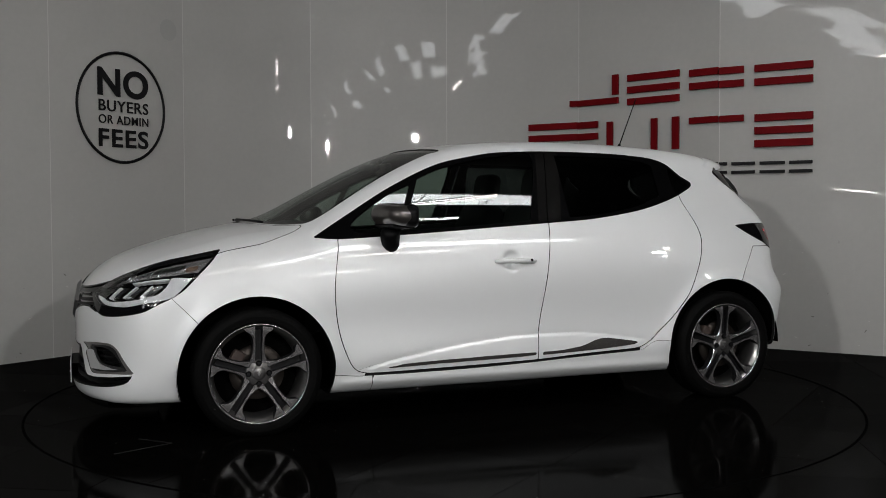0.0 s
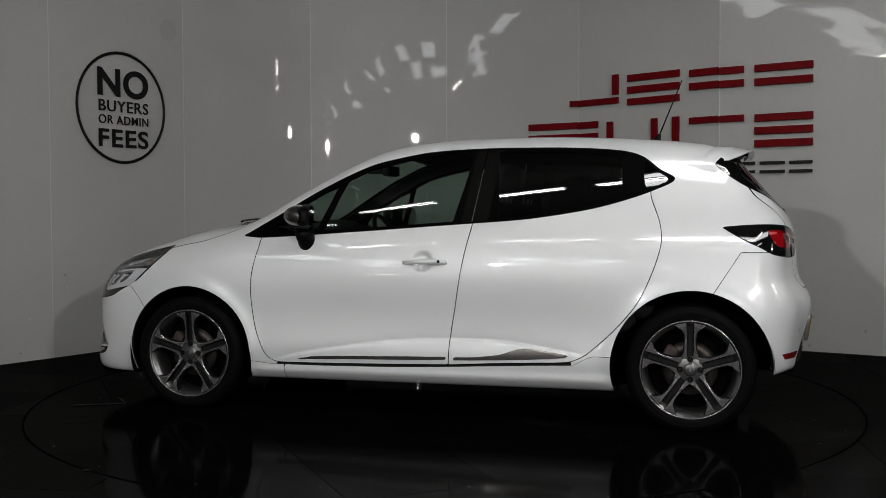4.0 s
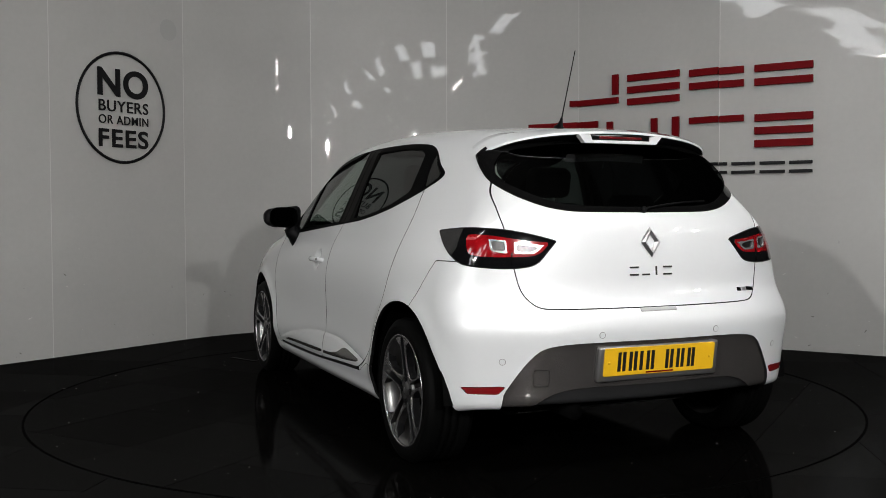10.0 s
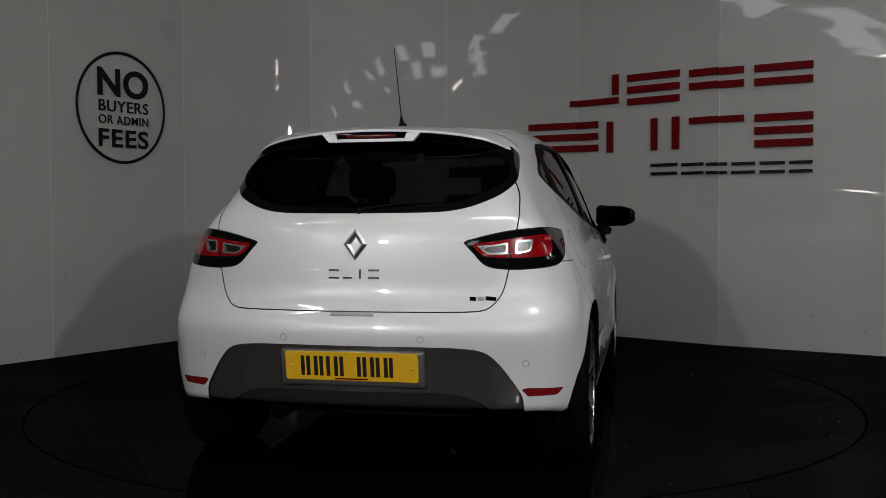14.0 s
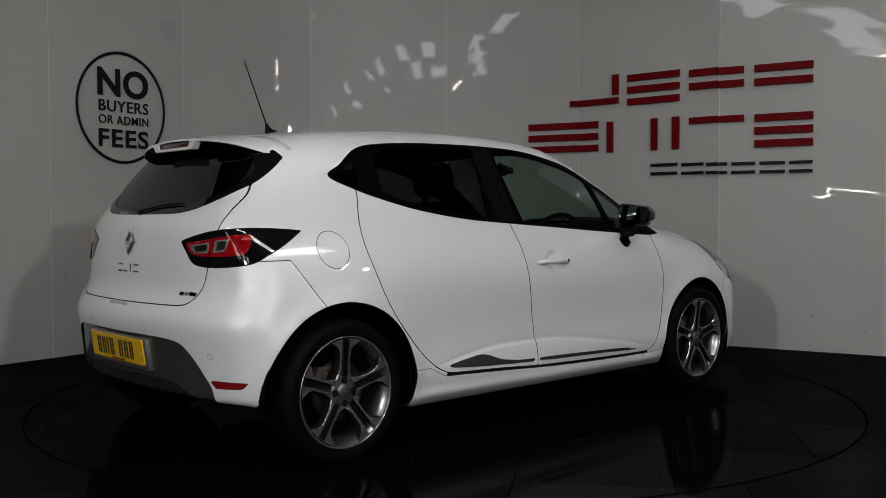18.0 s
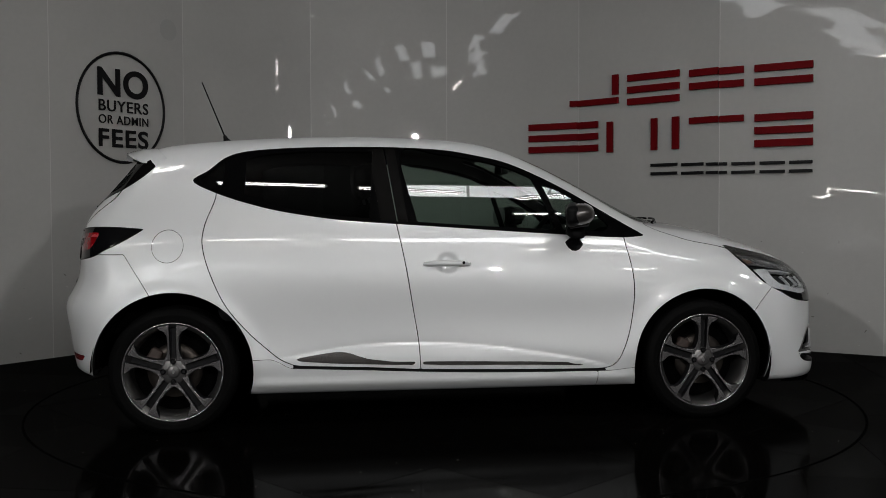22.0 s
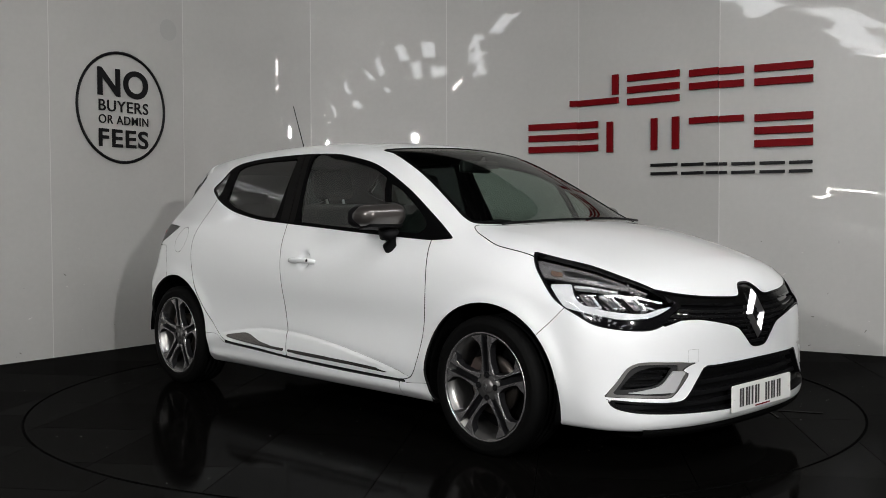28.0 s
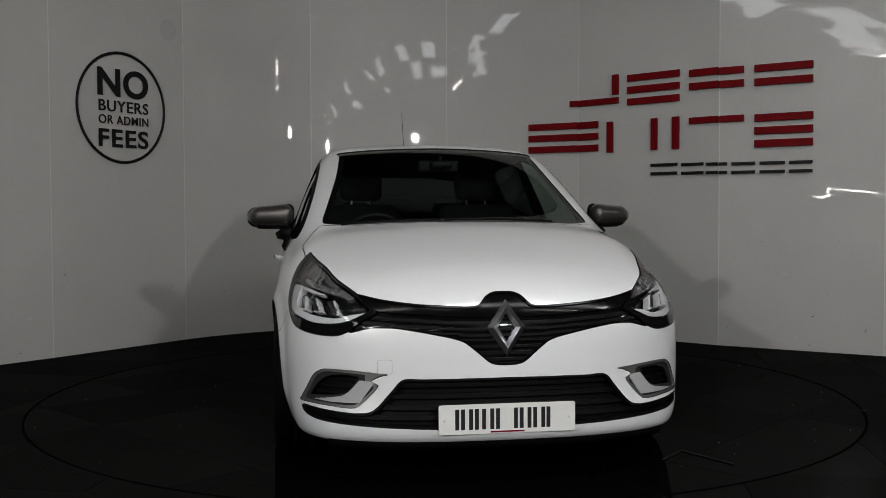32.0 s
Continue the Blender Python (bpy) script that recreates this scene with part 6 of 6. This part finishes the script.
def build_cabin(car):
    cabin = new("cabin")
    cabin.parent = car
    cabin["label"] = "dark cabin with two front seats and a rear bench"

    def pad(name, lo, hi, bev, m, mat_, label=""):
        ob = part(name, boxed(lo, hi, bev, None, 3), mat_, cabin, label)
        ob.matrix_local = m
    for y in (0.36, -0.36):
        pad("seat_cushion", (-0.26, -0.25, -0.09), (0.26, 0.25, 0.07), 0.06, Matrix.Translation((0.12, y, 0.50)) @ pose(0, 0, 0, 0, -8, 0), FABRIC)
        pad("seat_back", (-0.07, -0.24, 0.0), (0.07, 0.24, 0.60), 0.06, Matrix.Translation((-0.15, y, 0.52)) @ pose(0, 0, 0, 0, -20, 0), FABRIC)
        pad("headrest", (-0.05, -0.13, 0.0), (0.05, 0.13, 0.17), 0.045, Matrix.Translation((-0.355, y, 1.115)) @ pose(0, 0, 0, 0, -12, 0), FABRIC)
        for dy in (-0.06, 0.06):
            part("headrest_post", tube([(-0.335, y + dy, 1.05), (-0.36, y + dy, 1.15)], 0.007), CHROME, cabin)
    pad("rear_bench", (-0.25, -0.62, -0.08), (0.25, 0.62, 0.08), 0.06, Matrix.Translation((-0.78, 0, 0.50)), FABRIC)
    pad("rear_backrest", (-0.07, -0.60, 0.0), (0.07, 0.60, 0.52), 0.05, Matrix.Translation((-1.03, 0, 0.50)) @ pose(0, 0, 0, 0, -18, 0), FABRIC)
    for y in (0.33, -0.33):
        pad("rear_headrest", (-0.045, -0.12, 0.0), (0.045, 0.12, 0.12), 0.04, Matrix.Translation((-1.21, y, 0.99)), FABRIC)
    # dashboard
    bm = bmesh.new()
    rows = []
    for k in range(21):
        y = -0.70 + 1.4 * k / 20
        bowx = 0.35 * y * y
        hump = 0.035 * math.exp(-((y + 0.36) / 0.16) ** 2)
        rows.append([bm.verts.new(q) for q in ((1.18 - bowx, y, 0.955), (0.95 - bowx * 0.5, y, 0.965 + hump), (0.80, y, 0.955 + hump), (0.70, y, 0.90), (0.68, y, 0.74), (0.76, y, 0.55), (1.1, y, 0.4))])
    for a, b in zip(rows, rows[1:]):
        for j in range(6):
            bm.faces.new((a[j], a[j + 1], b[j + 1], b[j]))
    part("dashboard", bm, TRIM_DARK, cabin)
    # steering wheel on the car's right
    wheel = part("steering_wheel", lathe([(0.170 + 0.014 * math.cos(a), 0.014 * math.sin(a)) for a in np.linspace(0, 2 * math.pi, 9)], 40, "z"), TRIM_DARK, cabin)
    wheel.matrix_local = Matrix.Translation((0.56, -0.36, 0.87)) @ pose(0, 0, 0, 0, -64, 0)
    spoke = part("steering_hub", boxed((-0.06, -0.16, -0.02), (0.06, 0.16, 0.02), 0.018), TRIM_DARK, wheel)
    pad("inner_mirror", (-0.02, -0.11, -0.033), (0.02, 0.11, 0.033), 0.014, Matrix.Translation((0.43, 0.0, 1.285)), TRIM_DARK)
    part("mirror_stem", tube([(0.45, 0, 1.29), (0.50, 0, 1.33)], 0.012), TRIM_DARK, cabin)
    pane = part("inner_mirror_glass", boxed((0.405, -0.10, 1.258), (0.409, 0.10, 1.312)), MIRROR, cabin, smooth=False)
    sens = part("rain_sensor_housing", boxed((0.47, -0.055, 1.27), (0.56, 0.055, 1.31), 0.012), TRIM_DARK, cabin)
    part("floor_carpet", boxed((-0.90, -0.66, 0.26), (0.90, 0.66, 0.30)), FABRIC, cabin, smooth=False)
    part("firewall", boxed((1.12, -0.44, 0.26), (1.16, 0.44, 0.93)), TRIM_DARK, cabin, smooth=False)
    part("parcel_shelf", boxed((-1.60, -0.56, 0.93), (-1.12, 0.56, 0.95), 0.006), TRIM_DARK, cabin, smooth=False)


def build_car():
    car = tagged(new("hatchback_car"), "white five-door hatchback car standing on the turntable", "car")
    car_panels(car)
    wheel_poses(car)
    for s in (1, -1):
        build_mirror(car, s)
    build_handles(car)
    build_fittings(car)
    build_cabin(car)
    return car


CAR = build_car()


# ---- signs on the wall ----
def text_mesh(words, height, bold=0.0, space=1.0):
    """The built-in letters as a mesh, as tall as height, from x = 0."""
    d = bpy.data.curves.new("words", "FONT")
    d.body, d.size, d.extrude, d.offset, d.space_character = words, 1.0, 0.004, bold, space
    ob = bpy.data.objects.new("words", d)
    scene.collection.objects.link(ob)
    me = bpy.data.meshes.new_from_object(ob.evaluated_get(bpy.context.evaluated_depsgraph_get()))
    bpy.data.objects.remove(ob)
    co = np.empty(len(me.vertices) * 3)
    me.vertices.foreach_get("co", co)
    co = co.reshape(-1, 3)
    lo, hi = co.min(0), co.max(0)
    return me, co, lo, hi


def build_round_sign():
    sign = tagged(new("round_sign"), "round black outline sign with black lettering on the wall", "sign")
    sign.matrix_basis = on_panel(2, 0.6225, 1.865, 0.010)
    rx, ry, w = 0.4135, 0.431, 0.021
    part("ring", lathe([(1.0, 0.0), (1.0, 0.004), (1 - w / 0.41, 0.004), (1 - w / 0.41, 0.0)], 96, "z"), BLACK_SIGN, sign).scale = (rx, ry, 1)
    for words, x0, x1, z0, z1, bold, space in (("NO", 0.400, 0.870, 1.944, 2.162, 0.030, 1.06), ("BUYERS", 0.408, 0.868, 1.829, 1.917, 0.010, 1.10), ("OR ADMIN", 0.407, 0.867, 1.735, 1.802, 0.006, 1.10),
                                               ("FEES", 0.405, 0.865, 1.557, 1.697, 0.022, 1.12)):
        me, co, lo, hi = text_mesh(words, 1, bold, space)
        sx, sy = (x1 - x0) / (hi[0] - lo[0]), (z1 - z0) / (hi[1] - lo[1])
        co = (co - lo) * [sx, sy, 1] + [x0 - 0.6225, z0 - 1.865, 0]
        co[:, 2] = np.where(co[:, 2] > 0.004, 0.004, 0.0)
        me.vertices.foreach_set("co", co.ravel())
        me.update()
        me.name = "lettering"
        part_mesh("lettering", me, BLACK_SIGN, sign, f"black letters {words}", smooth=False)


def build_wall_name():
    """The firm's name, kept as plain bars in its colours."""
    sign = tagged(new("wall_sign"), "raised red and black bars of a firm's name on the wall", "sign")

    def bars(panel, x0, x1, z0, z1, levels, material, t=0.022):
        for lo, hi in levels:
            h = (x1 - x0) / 2
            bm = boxed((-h, z0 + (z1 - z0) * lo, 0.012), (h, z0 + (z1 - z0) * hi, 0.012 + t), 0.002)
            ob = part("bar", bm, material, sign, smooth=False)
            ob.matrix_local = on_panel(panel, x0 + h, 0, 0.0)
    three, two, top, foot, full = ((0.0, 0.22), (0.39, 0.61), (0.78, 1.0)), ((0.36, 0.58), (0.78, 1.0)), ((0.80, 1.0),), ((0.0, 0.21),), ((0.0, 1.0),)
    end, start = panel_length(5), panel_length(6)
    # the upper red row
    bars(5, 1.145, end - 0.002, 1.961, 2.20, foot, RED_SIGN)
    bars(6, 0.002, 0.401, 1.957, 2.20, foot, RED_SIGN)
    bars(6, 0.343, 0.401, 2.030, 2.197, full, RED_SIGN)
    bars(6, 0.488, 0.954, 1.931, 2.181, three, RED_SIGN)
    bars(6, 1.040, start - 0.002, 1.917, 2.166, two, RED_SIGN)
    bars(7, 0.002, 0.190, 1.915, 2.159, two, RED_SIGN)
    bars(7, 0.270, 0.692, 1.910, 2.157, two, RED_SIGN)
    # the lower red row
    bars(5, 0.760, end - 0.002, 1.572, 1.826, three, RED_SIGN)
    bars(6, 0.002, 0.205, 1.568, 1.822, three, RED_SIGN)
    for x0, x1 in ((0.293, 0.350), (0.706, 0.760), (0.893, 0.953)):
        bars(6, x0, x1, 1.550, 1.808, full, RED_SIGN)
    bars(6, 1.040, start - 0.002, 1.538, 1.790, top, RED_SIGN)
    bars(7, 0.002, 0.192, 1.538, 1.787, top, RED_SIGN)
    bars(7, 0.272, 0.695, 1.533, 1.783, three, RED_SIGN)
    # the small black row
    pair = ((0.0, 0.26), (0.74, 1.0))
    for p, x0, x1, z0, z1 in ((6, 0.702, 0.937, 1.346, 1.440), (6, 0.972, 1.160, 1.342, 1.434), (6, 1.182, start - 0.002, 1.340, 1.430), (7, 0.002, 0.066, 1.338, 1.428), (7, 0.099, 0.277, 1.336, 1.426),
                              (7, 0.311, 0.497, 1.335, 1.424), (7, 0.526, 0.692, 1.334, 1.423)):
        bars(p, x0, x1, z0, z1, pair, BLACK_SIGN, 0.014)


build_round_sign()
build_wall_name()


def motions():
    ox, oy = CAR_OFFSET
    rows = []
    for t, a in HEADING:
        turn = Matrix.Rotation(radians(a), 4, "Z")
        rows.append((t, Matrix.Translation((*PIVOT, 0)) @ turn @ Matrix.Translation((ox, oy, 0))))
    walk(CAR, rows)
    walk(TURNTABLE, [(t, Matrix.Rotation(radians(a), 4, "Z")) for t, a in HEADING])


motions()
